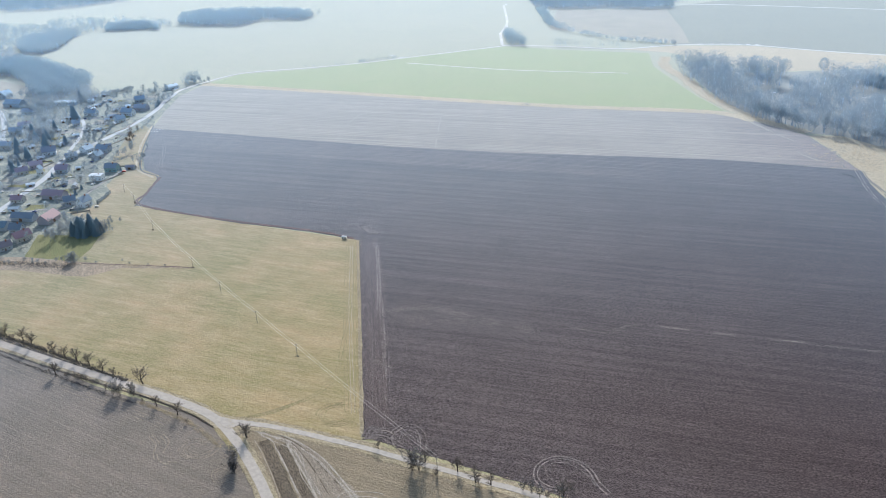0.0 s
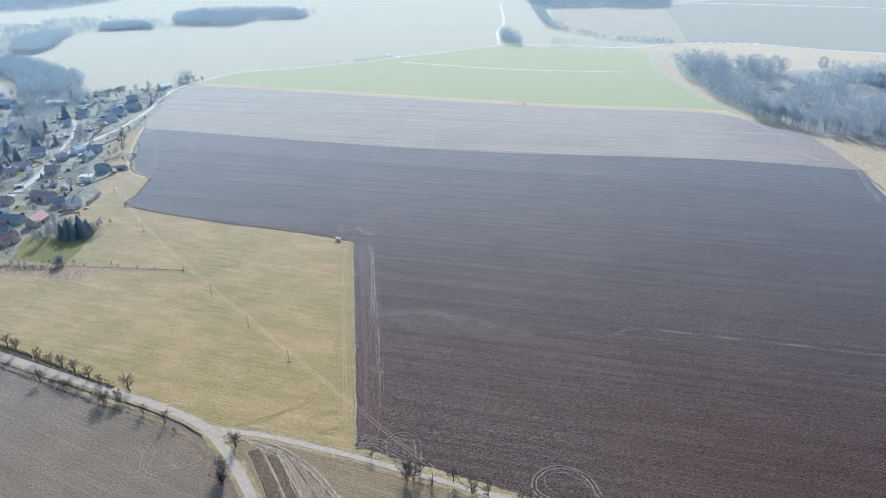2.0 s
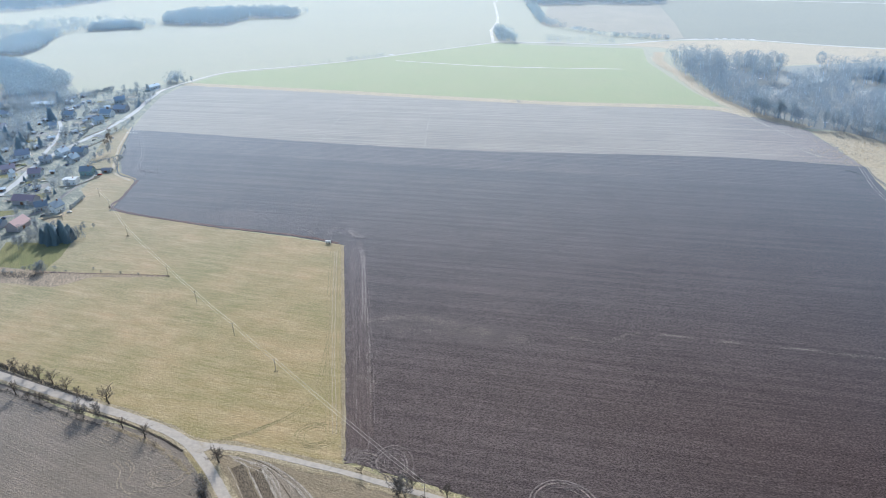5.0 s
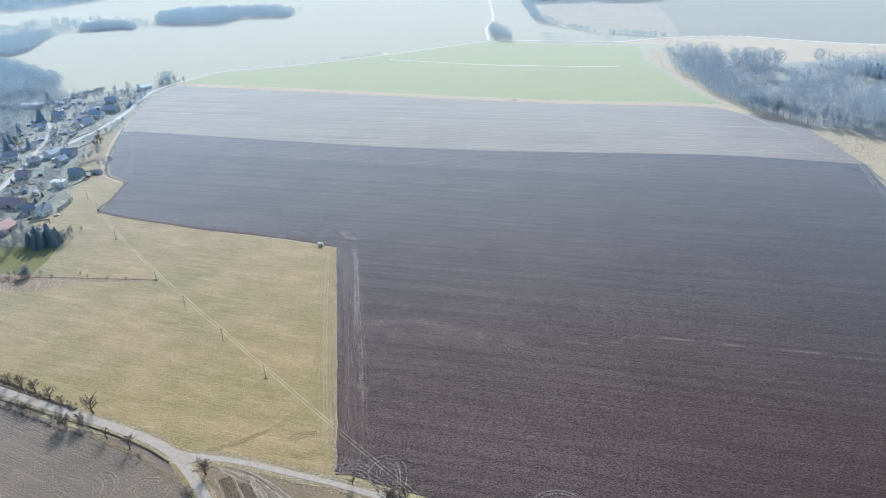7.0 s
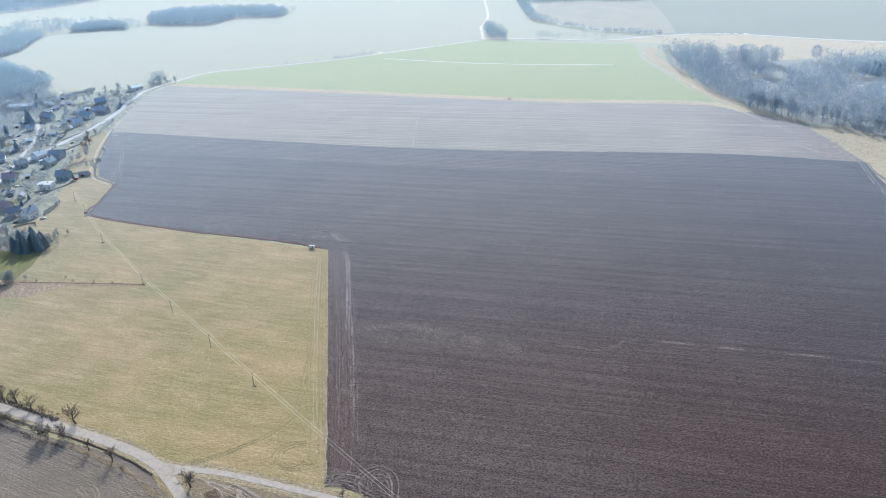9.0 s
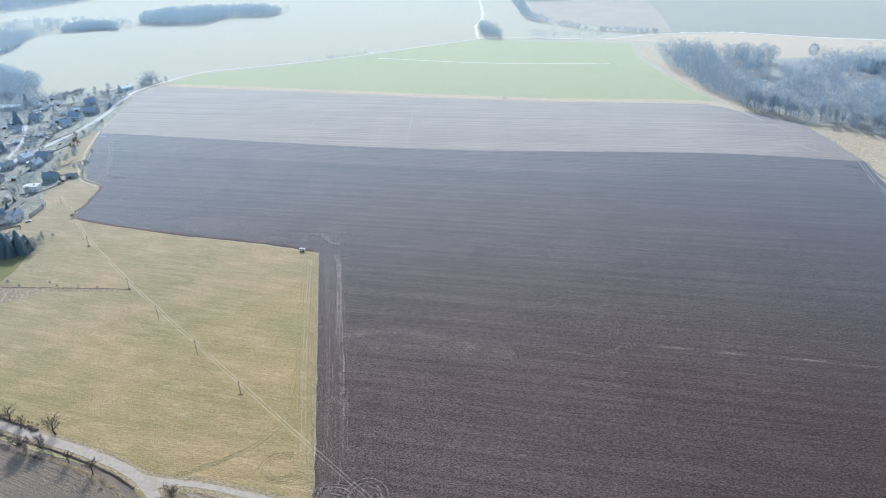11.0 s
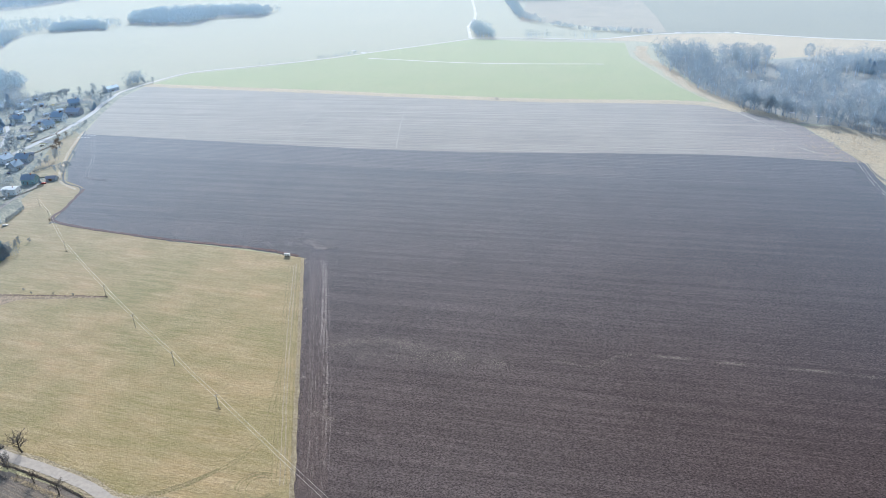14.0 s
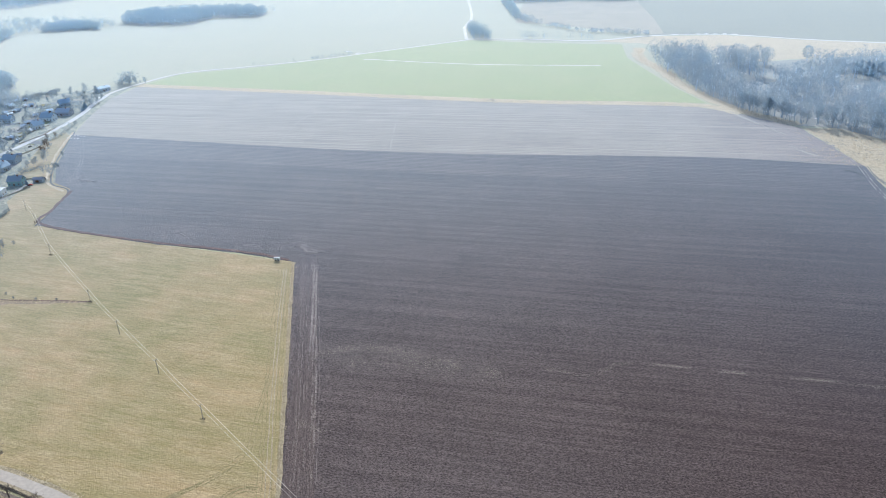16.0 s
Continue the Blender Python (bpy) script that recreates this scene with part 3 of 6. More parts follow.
for k in range(4):
    tracks("soil_seam", [(-358 + 6 * k, 600 - 3 * k), (-352 + 6 * k, 590 - 2 * k), (-340 + 5 * k, 587 - 2 * k)], 2.0, 0.6, ON_SOIL, M["tyre_pale"], PALE, 0.1, 100 + k)
ribbon("field_seam", [(-428, 729), (-326, 704), (-213, 676), (-122, 655), (-4, 634), (107, 623.5), (210, 610.5), (312, 583)], 0.7, 0.15, M["tilled_pale"], 0.6, "thin pale line of soil between two fields", "verge")
tracks("tyre_tracks", [(-192, 678), (-193, 702), (-193, 755), (-186, 786), (-176, 806), (-168, 834)], 3.0, 1.1, 0.11, M["white_track"], "faint pale wheel marks over the harrowed field", 0.2, 34, lanes=(0,))
tracks("tyre_tracks", [(-80, 652), (-83, 696), (-85, 736), (-87, 790)], 3.0, 1.0, 0.11, M["white_track"], "faint pale wheel marks over the harrowed field", 0.2, 35, lanes=(0,))
tracks("tyre_tracks", [(300, 590), (310, 640), (290, 690), (240, 720)], 2.0, 1.2, 0.11, M["tilled_pale"], "pale wheel marks over the harrowed field", 0.35, 36)
ribbon("field_margin", [(-434, 740), (-411, 669), (-391.5, 622), (-377.5, 592), (-367, 577.5), (-345, 561)], 2.4, 0.165, M["bleached_grass"], 1.0, "pale dry grass along the worn field edge", "verge")
ribbon("field_path", [(-432, 740), (-408, 672), (-387.5, 620), (-366, 580), (-342, 563.5), (-332, 530), (-326, 488)], 1.4, 0.17, M["bare_soil"], 0.5, "dark worn edge between meadow and plough", "path")
tracks("tyre_tracks", [(308, 582), (304.3, 563), (300.6, 547), (297.3, 525), (296.5, 507), (300, 480)], 2.2, 0.5, ON_SOIL, M["white_track"], PALE, 0.5, 37)
tracks("tyre_tracks", loop(292, 562, 8, 12, -80, 90), 1.8, 0.8, ON_SOIL, M["bare_soil"], "dark wheel loop at the field corner", 0.1, 38)
tracks("tyre_tracks", [(313, 582), (309, 560), (309, 535), (306, 505)], 1.8, 1.0, 0.12, M["bare_soil"], "dark wheel marks in the rough grass", 0.1, 39)
# the meadow
M["red_soil"] = field_material("reddish_turned_soil", (0.165, 0.09, 0.068), (0.115, 0.066, 0.052), (0.225, 0.13, 0.098), 60, rows=1.0, relief=0.2, haze=0.36)
M["red_bank"] = field_material("rough_bank_sward", (0.37, 0.29, 0.205), (0.23, 0.185, 0.13), (0.45, 0.36, 0.255), 60, rows=0.35, relief=0.15, patch=0.08, grit=0.35, clod=0.7, draw=0.3, haze=0.28)
WORN = "worn greenish wheel marks in the meadow"
tracks("tyre_tracks", [(-128, 215), (-124.7, 216.2), (-113.5, 222.7), (-105.1, 228.5), (-98.7, 234.1), (-93.2, 243.0), (-90.0, 252), (-92.0, 270), (-96.0, 306.7), (-100, 333), (-108, 375), (-116, 412)], 2.0, 0.55, 0.075, M["worn_sward"], "worn wheel marks from the lane along the meadow edge", -0.05, 40)
for k, (rx, ry) in enumerate(((8.2, 7.6), (6.2, 6.4), (10.0, 8.6))):
    tracks("tyre_tracks", loop(-84 + k, 221, rx, ry, 60, 330), 1.4, 0.45, 0.075, M["worn_sward"], WORN, 0.15, 46 + k)
ribbon("worn_turf", [(-127, 216), (-119, 219), (-110, 224.5), (-103, 231)], 2.6, 0.066, M["worn_sward"], 1.4, "greenish worn turf where vehicles leave the lane", "meadow")
for k, dx in enumerate((1.5, 4.2, 7.5)):
    tracks("tyre_tracks", [(-70 - dx, 222), (-93 - dx, 320), (-113 - dx, 415)], 1.7, 0.5, 0.075, M["dry_grass"] if k % 2 else M["worn_sward"], WORN, -0.1, 42 + k)
tracks("field_boundary", [(-325, 380), (-260, 377.5), (-224, 375.5)], 2.0, 1.1, 0.09, M["red_soil"], "low reddish-brown bank across the meadow", -0.4, 45, lanes=(0,))
ribbon("plough_bank", [(-118, 427.2), (-155, 441.2), (-232, 460.2), (-322, 491.5), (-331, 520), (-338, 562)], 2.6, 0.235, M["red_soil"], 1.2, "low reddish-brown soil bank at the plough edge", "verge")
# the stubble corner and the west field
STRAW = "curving pale wheel tracks on the stubble"
slab("pale_corner", [(-110, 206), (-98, 201.5), (-88, 195.5), (-77, 184.2), (-60, 168), (-52, 150), (-68, 150), (-78, 166), (-89, 182), (-99, 195)], 0.09, M["pale_soil"], "pale driven soil at the corner of the stubble", wobble=1.8)
ribbon("dug_strip", [(-112.6, 199.6), (-100.5, 181.8), (-89.6, 164.8), (-78.5, 148)], 5.6, 0.097, M["dug_soil"], 0.7, "dark strip of freshly turned soil", "field")
ribbon("dug_strip", [(-103.4, 197.4), (-92.4, 181.1), (-81.2, 165.2), (-69.6, 149)], 4.8, 0.1, M["dug_soil"], 0.8, "dark strip of freshly turned soil", "field")
for k, (pts, w, lanes) in enumerate((([(-120, 206.6), (-113.5, 204.5), (-107.0, 202.1), (-99.3, 199.4), (-91.0, 194.4), (-84.7, 189.2), (-77.1, 182.0), (-70.2, 174.8), (-62.0, 166.4)], 1.05, (0,)),
                                     ([(-118.6, 208.4), (-112.6, 206.2), (-104.8, 203.8), (-95.2, 199.6), (-87.8, 194.6), (-80.9, 189.0), (-72.8, 180.5), (-67.0, 174.0), (-60.3, 166.5)], 0.75, (0,)),
                                     ([(-117, 206), (-109.5, 201.4), (-103.2, 198.7), (-96.5, 194.9), (-91.5, 188.7), (-88.1, 180.6), (-82.9, 173.0), (-76.6, 165.5)], 0.4, (-0.6, 0.5)),
                                     ([(-115.1, 203.2), (-109, 200.0), (-104.6, 194.5), (-98.0, 184.6), (-92.0, 175.8), (-85.0, 165.1)], 0.9, (0,)),
                                     ([(-101.0, 198.7), (-95.4, 190.5), (-89.4, 182.0), (-83.2, 173.6), (-77.6, 165.3)], 0.95, (0,)),
                                     ([(-99.2, 198.7), (-93.4, 190.5), (-87.6, 182.4), (-81.4, 174), (-75.8, 166)], 0.4, (0,)),
                                     ([(-117, 199.5), (-105.0, 182.8), (-94.4, 166), (-83, 149)], 0.25, (0,)),
                                     ([(-68.3, 164), (-66.1, 168.1), (-58.8, 168.9), (-51.3, 168.4), (-46, 165)], 0.45, (-0.7, 0.7)))):
    tracks("tyre_tracks", pts, 1.8, w, 0.105, M["white_track"], STRAW, 0.18, 50 + k, lanes=lanes)
for k, pts in enumerate(([(-99, 199), (-90, 190), (-83, 181), (-73, 168)], [(-106, 203.5), (-95, 198), (-85, 189), (-70, 174)], [(-106, 197.3), (-95.5, 182.9), (-82.6, 165)])):
    tracks("tyre_tracks", pts, 1.6, 0.4, 0.107, M["dug_soil"], "dark wheel ruts in the pale driven soil", 0.2, 58 + k, lanes=(0,))
for k, grow in enumerate((1.0, 0.72)):
    tracks("tyre_tracks", [(-141.5 + (x + 141.5) * grow, 191.5 + (y - 191.5) * grow) for x, y in ((-131.7, 195.8), (-134.5, 188.7), (-139.4, 185.5), (-146.1, 186.4), (-150.6, 190.6), (-150.2, 195.6), (-145.5, 198.0), (-138.5, 197.6), (-133, 199))], 1.2, 0.7, 0.14, M["pale_soil"], "faint wheel loop on the harrowed field", 0.3, 62 + k)
    tracks("tyre_tracks", [(-169.6 + 4 * k, 199.6 + 2 * k), (-163.1 + 4 * k, 193.8 + 2 * k), (-161.2 + 3 * k, 187.0 + k), (-156.5 + 2 * k, 181.6 + k), (-148.5, 179.3 + 2 * k)], 1.6, 0.7, 0.14, M["pale_soil"], "faint wheel loop on the harrowed field", 0.35, 64 + k)
tracks("tyre_tracks", [(-126.5, 179.5), (-128.4, 178.2), (-128.0, 175.2), (-124.7, 171.3), (-121.9, 170.8), (-119.5, 172.5)], 1.4, 0.4, 0.14, M["pale_soil"], "faint wheel loop on the harrowed field", 0.1, 56)
tracks("tyre_tracks", [(-300, 262), (-250, 243), (-205, 226), (-178, 215.5), (-166, 210)], 3.0, 0.45, 0.14, M["pale_soil"], "faint wheel lines along the field edge", 0.25, 57, lanes=(-1.6, -0.9, -0.3, 0.5, 1.3))
ribbon("ditch", [(-420, 327), (-300, 278), (-252, 258.5), (-209, 241.5), (-185, 233.5)], 2.4, 0.155, M["bare_soil"], 0.8, "dark shrubby ditch along the lane", "ditch")
ribbon("ditch", [(-300, 268), (-252, 250.5), (-209, 236), (-191, 230.3), (-177, 225.2), (-164, 219.9), (-152.8, 214.6), (-141, 207.5)], 1.1, 0.156, M["bare_soil"], 0.6, "dark grassy ditch along the lane", "ditch")
slab("rough_bank", [(-420, 372), (-370, 368), (-347, 366), (-322, 362), (-297, 358.5), (-287, 365), (-280, 371.5), (-266, 373.5), (-226, 374.5), (-226, 376.2), (-267, 376.4), (-285, 378), (-315, 382), (-337, 384), (-362, 388), (-420, 386)], 0.085, M["red_bank"], "rough reddish-brown bank below the garden", "bank", wobble=2.0)
ribbon("green_verge", [(-139.5, 207), (-134.6, 203.2), (-128.4, 196.6), (-124, 191.5), (-120.6, 187.2)], 3.0, 0.158, M["worn_sward"], 1.6, "greenish turf on the inside of the bend", "verge")
slab("garden_lawn", [(-362, 388), (-377, 428), (-340, 427), (-324, 428), (-318, 404), (-317, 382)], 0.08, M["lawn"], "green garden lawn beside the last farm", "lawn")
slab("garden_plot", [(-500, 660), (-520, 720), (-560, 760), (-590, 700), (-560, 650)], 0.06, M["village_ground"], "brown winter gardens", "garden")
slab("hill_meadow", [(-640, 900), (-560, 930), (-610, 915), (-700, 800), (-760, 830), (-800, 900)], 0.055, M["dry_grass"], "pale dry meadow behind the village", "meadow")
slab("paddock", [(-412, 602), (-424, 640), (-441, 690), (-447, 745), (-427, 722), (-405, 667), (-386, 618), (-368, 586), (-385, 590)], 0.075, M["meadow"], "dry paddock above the road", "meadow")


# plots, lawns and yards between the houses
g = random.Random(61)
PLOTS = (("lawn", "dull green winter lawn", "lawn"), ("dug_soil", "dug vegetable bed of dark soil", "garden bed"), ("pale_soil", "pale trodden yard", "yard"), ("dry_grass", "dry straw-coloured lawn", "lawn"), ("lawn", "dull green winter lawn", "lawn"), ("bare_soil", "dark garden bed", "garden bed"))
for i in range(64):
    y = 450 + 440 * (i + g.random()) / 64
    x = -448 - (y - 470) * 0.1 + g.choice((-1, 1)) * g.uniform(14, 60)
    if x > -392 - (y - 470) * 0.25:
        x -= 70
    a, l, w = radians(g.choice((-8, -4, 2, 35, 40))), g.uniform(5, 11), g.uniform(3.5, 7)
    ring = [(x + u * l * math.cos(a) - v * w * math.sin(a), y + u * l * math.sin(a) + v * w * math.cos(a)) for u, v in ((-1, -1), (1, -1), (1, 1), (-1, 1))]
    soil, label, kind = PLOTS[i % len(PLOTS)]
    slab("garden_plot", ring, 0.065 + 0.0012 * i, M[soil], label, kind, wobble=0.9)


# ---------------------------------------------------------------- trees
# barks of wood and village, under the same imitated haze
M["pale_bark"] = plain("pale_bark", (0.30, 0.28, 0.26), (0.21, 0.195, 0.185), 0.9, 1.0, haze=1.0)
M["grey_bark"] = plain("dull_grey_bark", (0.15, 0.135, 0.12), (0.11, 0.10, 0.09), 0.9, 1.0, haze=0.6)


def tube(verts, faces, pts, radii, sides):
    first = len(verts)
    for i, (p, r) in enumerate(zip(pts, radii)):
        d = (pts[min(i + 1, len(pts) - 1)] - pts[max(i - 1, 0)]).normalized()
        u = d.orthogonal().normalized()
        v = d.cross(u)
        for k in range(sides):
            a = 2 * math.pi * k / sides
            verts.append(p + (u * math.cos(a) + v * math.sin(a)) * r)
        if i:
            b = first + i * sides
            for k in range(sides):
                faces.append((b - sides + k, b - sides + (k + 1) % sides, b + (k + 1) % sides, b + k))


def bare_tree(name, seed, h, start, spread, limbs, subs, twigs, gnarl, twig_w, label, stems=1, rise=0.6, base_r=0.03, bark=None, twig_mat=None, fine=True):
    """A leafless tree: trunk with limbs and branches, and a crown of fine twigs. Stands at the origin."""
    r = random.Random(seed)
    wv, wf, tv, tf = [], [], [], []

    def jig(s):
        return Vector((r.uniform(-s, s), r.uniform(-s, s), r.uniform(-s, s)))

    for stem in range(stems):
        lean = jig(0.25) if stems > 1 else jig(0.06)
        lean.z = 0
        p, pts = Vector((r.uniform(-0.3, 0.3) * (stems > 1), r.uniform(-0.3, 0.3) * (stems > 1), -0.1)), []
        for i in range(6):
            pts.append(p.copy())
            p = p + (Vector((0, 0, 1)) + lean * (1 + i * 0.3) + jig(gnarl)).normalized() * h * 0.16
        tube(wv, wf, pts, [h * base_r * (1.25 if i == 0 else 1 - i * 0.15) / math.sqrt(stems) for i in range(6)], 5)
        for k in range(limbs // stems):
            t = start + (1 - start) * (k + r.random()) / (limbs // stems)
            f = min(t * 5, 4.99)
            q = pts[int(f)].lerp(pts[int(f) + 1], f % 1)
            az = k * 2.4 + r.uniform(-0.5, 0.5) + stem
            d = Vector((math.cos(az), math.sin(az), rise + t * 0.7 + r.uniform(-0.2, 0.3))).normalized()
            ln = h * spread * (1.1 - 0.5 * t) * r.uniform(0.7, 1.15)
            lp, a = [], q.copy()
            for i in range(4):
                lp.append(a.copy())
                d = (d + jig(gnarl) + Vector((0, 0, 0.12))).normalized()
                a = a + d * ln / 3
            rad = h * base_r * 0.5 * (1.1 - 0.5 * t) / math.sqrt(stems)
            tube(wv, wf, lp, [rad, rad * 0.75, rad * 0.5, rad * 0.25], 3)
            for s in range(subs):
                g = 0.8 + 2.2 * (s + r.random()) / subs
                g = min(g, 2.99)
                b = lp[int(g)].lerp(lp[int(g) + 1], g % 1)
                e = (d * 0.6 + jig(0.9)).normalized()
                sl = ln * r.uniform(0.3, 0.55)
                c = b + e * sl * 0.5
                e2 = (e + jig(0.4) + Vector((0, 0, 0.25))).normalized()
                c2 = c + e2 * sl * 0.5
                if fine:
                    tube(wv, wf, [b, c, c2], [rad * 0.35, rad * 0.25, rad * 0.1], 3)
                else:
                    tube(wv, wf, [b, c2], [rad * 0.35, rad * 0.12], 3)
                for w in range(twigs):
                    o = b.lerp(c, r.random()) if w % 2 else c.lerp(c2, r.random())
                    di = (e2 * 0.5 + jig(0.9) + Vector((0, 0, 0.2))).normalized()
                    sd = di.cross(jig(1)).normalized() * twig_w
                    tl = h * r.uniform(0.05, 0.11)
                    mid = o + di * tl * 0.5 + jig(tl * 0.12)
                    m0 = len(tv)
                    if fine:
                        tv += [o - sd, o + sd, mid + sd * 0.7, mid - sd * 0.7, o + di * tl + jig(tl * 0.15)]
                        tf += [(m0, m0 + 1, m0 + 2, m0 + 3), (m0 + 3, m0 + 2, m0 + 4)]
                    else:
                        tv += [o - sd, o + sd, o + di * tl * 1.1]
                        tf += [(m0, m0 + 1, m0 + 2)]
    ob = new(name)
    piece("trunk", mesh_of("trunk", wv, wf, bark or M["bark"]), ob)
    piece("crown", mesh_of("crown", tv, tf, twig_mat or M["twigs"]), ob, "leafless grey-brown twigs")
    return tagged(ob, label, "tree")


def conifer(name, seed, h, label):
    r = random.Random(seed)
    wv, wf, tv, tf = [], [], [], []
    tube(wv, wf, [Vector((0, 0, -0.1)), Vector((0, 0, h * 0.5)), Vector((0, 0, h))], [h * 0.02, h * 0.012, 0.02], 6)
    whorls = 20
    for i in range(whorls):
        z = h * (0.08 + 0.9 * i / whorls)
        reach = h * 0.31 * (1 - i / whorls) ** 0.62 + 0.1
        for k in range(9):
            az = k * 0.7 + i * 1.3 + r.uniform(-0.25, 0.25)
            ln = reach * r.uniform(0.7, 1.2)
            d = Vector((math.cos(az), math.sin(az), 0))
            s = Vector((-d.y, d.x, 0))
            p = Vector((0, 0, z + r.uniform(-0.2, 0.2)))
            prev = None
            for j in range(4):
                f = j / 3
                c = p + d * ln * f + Vector((0, 0, ln * (0.15 * f - 0.5 * f * f)))
                w = ln * (0.10 + 0.26 * math.sin(math.pi * min(1, f * 0.8 + 0.12))) * (1 if j < 3 else 0.15)
                m0 = len(tv)
                tv += [c - s * w - Vector((0, 0, w * 0.5)), c + Vector((0, 0, w * 0.25)), c + s * w - Vector((0, 0, w * 0.5))]
                if prev is not None:
                    tf += [(prev, prev + 1, m0 + 1, m0), (prev + 1, prev + 2, m0 + 2, m0 + 1)]
                prev = m0
    ob = new(name)
    piece("trunk", mesh_of("trunk", wv, wf, M["bark"]), ob)
    piece("crown", mesh_of("crown", tv, tf, M["needles"]), ob, "dark green drooping branches")
    return tagged(ob, label, "tree")


def put(made, x, y, scale=1.0, turn=0.0, z=0.0, group="", sink=0.0):
    """A copy of a thing that stands at a place."""
    ob = copy_thing(made, pose(x, y, z - sink, 0, 0, turn) @ Matrix.Scale(scale, 4))
    return tagged(ob, group=group)


def first(made, x, y, scale=1.0, turn=0.0, group=""):
    made.matrix_basis = pose(x, y, 0, 0, 0, turn) @ Matrix.Scale(scale, 4)
    return tagged(made, group=group)


class Kind:
    """The shapes of one kind of tree; the first of each shape is the original, all others are copies."""

    def __init__(self, makers, group):
        self.makers, self.made, self.i, self.group = makers, {}, 0, group
        self.r = random.Random(len(makers) * 7 + len(group))

    def __call__(self, x, y, scale=1.0, group=""):
        k = self.i % len(self.makers)
        self.i += 1
        s, a = scale * self.r.uniform(0.9, 1.1), self.r.uniform(0, 360)
        if k not in self.made:
            self.made[k] = self.makers[k]()
            return first(self.made[k], x, y, s, a, group or self.group)
        ob = copy_thing(self.made[k], pose(x, y, 0, 0, 0, a) @ Matrix.Scale(s / self.made[k].scale[0], 4))
        return tagged(ob, group=group or self.group)


FRUIT = "gnarled leafless fruit tree beside the lane"
fruit_tree = Kind([lambda k=k: bare_tree("fruit_tree", 11 + k, 8.5, 0.30, 0.66, 11, 7, 14, 0.26, 0.042, FRUIT, base_r=0.045, rise=0.35) for k in range(4)], "trees along the lane")
BUSH = "leafless many-stemmed grey-brown shrub"
shrub = Kind([lambda k=k: bare_tree("shrub", 31 + k, 4.5, 0.12, 0.55, 16, 4, 12, 0.3, 0.06, BUSH, stems=4, base_r=0.03, fine=False) for k in range(3)], "shrubs")
garden_shrub = Kind([lambda k=k: bare_tree("shrub", 231 + k, 4.5, 0.12, 0.55, 16, 5, 12, 0.3, 0.09, "leafless grey garden shrub", stems=4, base_r=0.02, fine=False, bark=M["grey_bark"], twig_mat=M["village_twigs"]) for k in range(3)], "garden shrubs")
TALL = "tall leafless broadleaf tree"
tall_tree = Kind([lambda k=k: bare_tree("broadleaf_tree", 51 + k, 17, 0.24, 0.46, 15, 6, 11, 0.2, 0.15, TALL, base_r=0.013, fine=False, bark=M["grey_bark"], twig_mat=M["village_twigs"]) for k in range(4)], "village trees")
WOODT = "tall leafless tree at the edge of the wood"
wood_tree = Kind([lambda k=k: bare_tree("forest_tree", 71 + k, 21, 0.30, 0.36, 14, 5, 7, 0.16, 0.13, WOODT, base_r=0.013, fine=False, bark=M["pale_bark"], twig_mat=M["hazed_twigs"]) for k in range(5)], "trees of the wood")
THICKET_TWIGS = twig_material("thicket_twigs", (0.085, 0.088, 0.095), (0.13, 0.132, 0.138), 0.4, True)
THICKET = "tall leafless many-stemmed thicket beside the lane"
thicket = Kind([lambda k=k: bare_tree("thicket", 131 + k, 8.5, 0.15, 0.42, 20, 6, 14, 0.25, 0.05, THICKET, stems=5, base_r=0.016, twig_mat=THICKET_TWIGS) for k in range(2)], "thickets beside the lanes")
spruce = Kind([lambda k=k: conifer("spruce_tree", 91 + k, 13, "dense dark green spruce beside the garden") for k in range(2)], "spruces by the garden")

# along the lane
for x, y, s in ((-288, 277.2, 0.95), (-279, 272.4, 0.95), (-261, 265.2, 0.85), (-251, 261.2, 0.8), (-242, 258.1, 0.9), (-232.6, 254.7, 1.0), (-222, 249.5, 0.9), (-193.6, 240, 1.05),
                (-163, 215.8, 0.9), (-246.8, 244.9, 1.0), (-177.2, 222.2, 0.75), (-303, 283, 0.8), (-320, 291, 0.85), (-340, 299, 0.8)):
    fruit_tree(x, y, s)
for x, y, s in ((-202.5, 229.3, 1.2), (-200.5, 228.6, 1.05), (-205, 230, 0.9), (-195.3, 230.8, 1.0), (-193.5, 229.6, 0.8)):
    thicket(x, y, s)
for x, y, s in ((-213.7, 246.4, 1.0), (-238.4, 243.3, 0.8), (-235, 242.5, 0.9), (-231.8, 241.6, 1.0), (-228.5, 240.8, 1.0), (-225.5, 239.9, 0.9), (-222, 238.6, 0.8), (-219.7, 237.7, 0.6), (-212, 234, 0.7), (-155.4, 209.7, 0.6), (-186, 225, 0.4),
                (-296, 279, 0.7), (-284, 274, 0.6), (-272, 269.5, 0.5), (-305, 283, 0.8), (-313, 286, 0.7), (-268, 266, 0.4)):
    shrub(x, y, s, "shrubs along the lane")
r = random.Random(14)
for i in range(44):
    t = i / 43
    shrub(-345 + 150 * t + r.uniform(-0.8, 0.8), 299.5 - 58.5 * t + r.uniform(-0.8, 0.8), r.uniform(0.2, 0.42), "low scrub along the lane ditch")
for x, y, s in ((-122, 184.5, 1.2), (-119, 178, 1.1), (-122.6, 202.6, 0.7), (-38.5, 184.5, 1.2)):
    thicket(x, y, s)
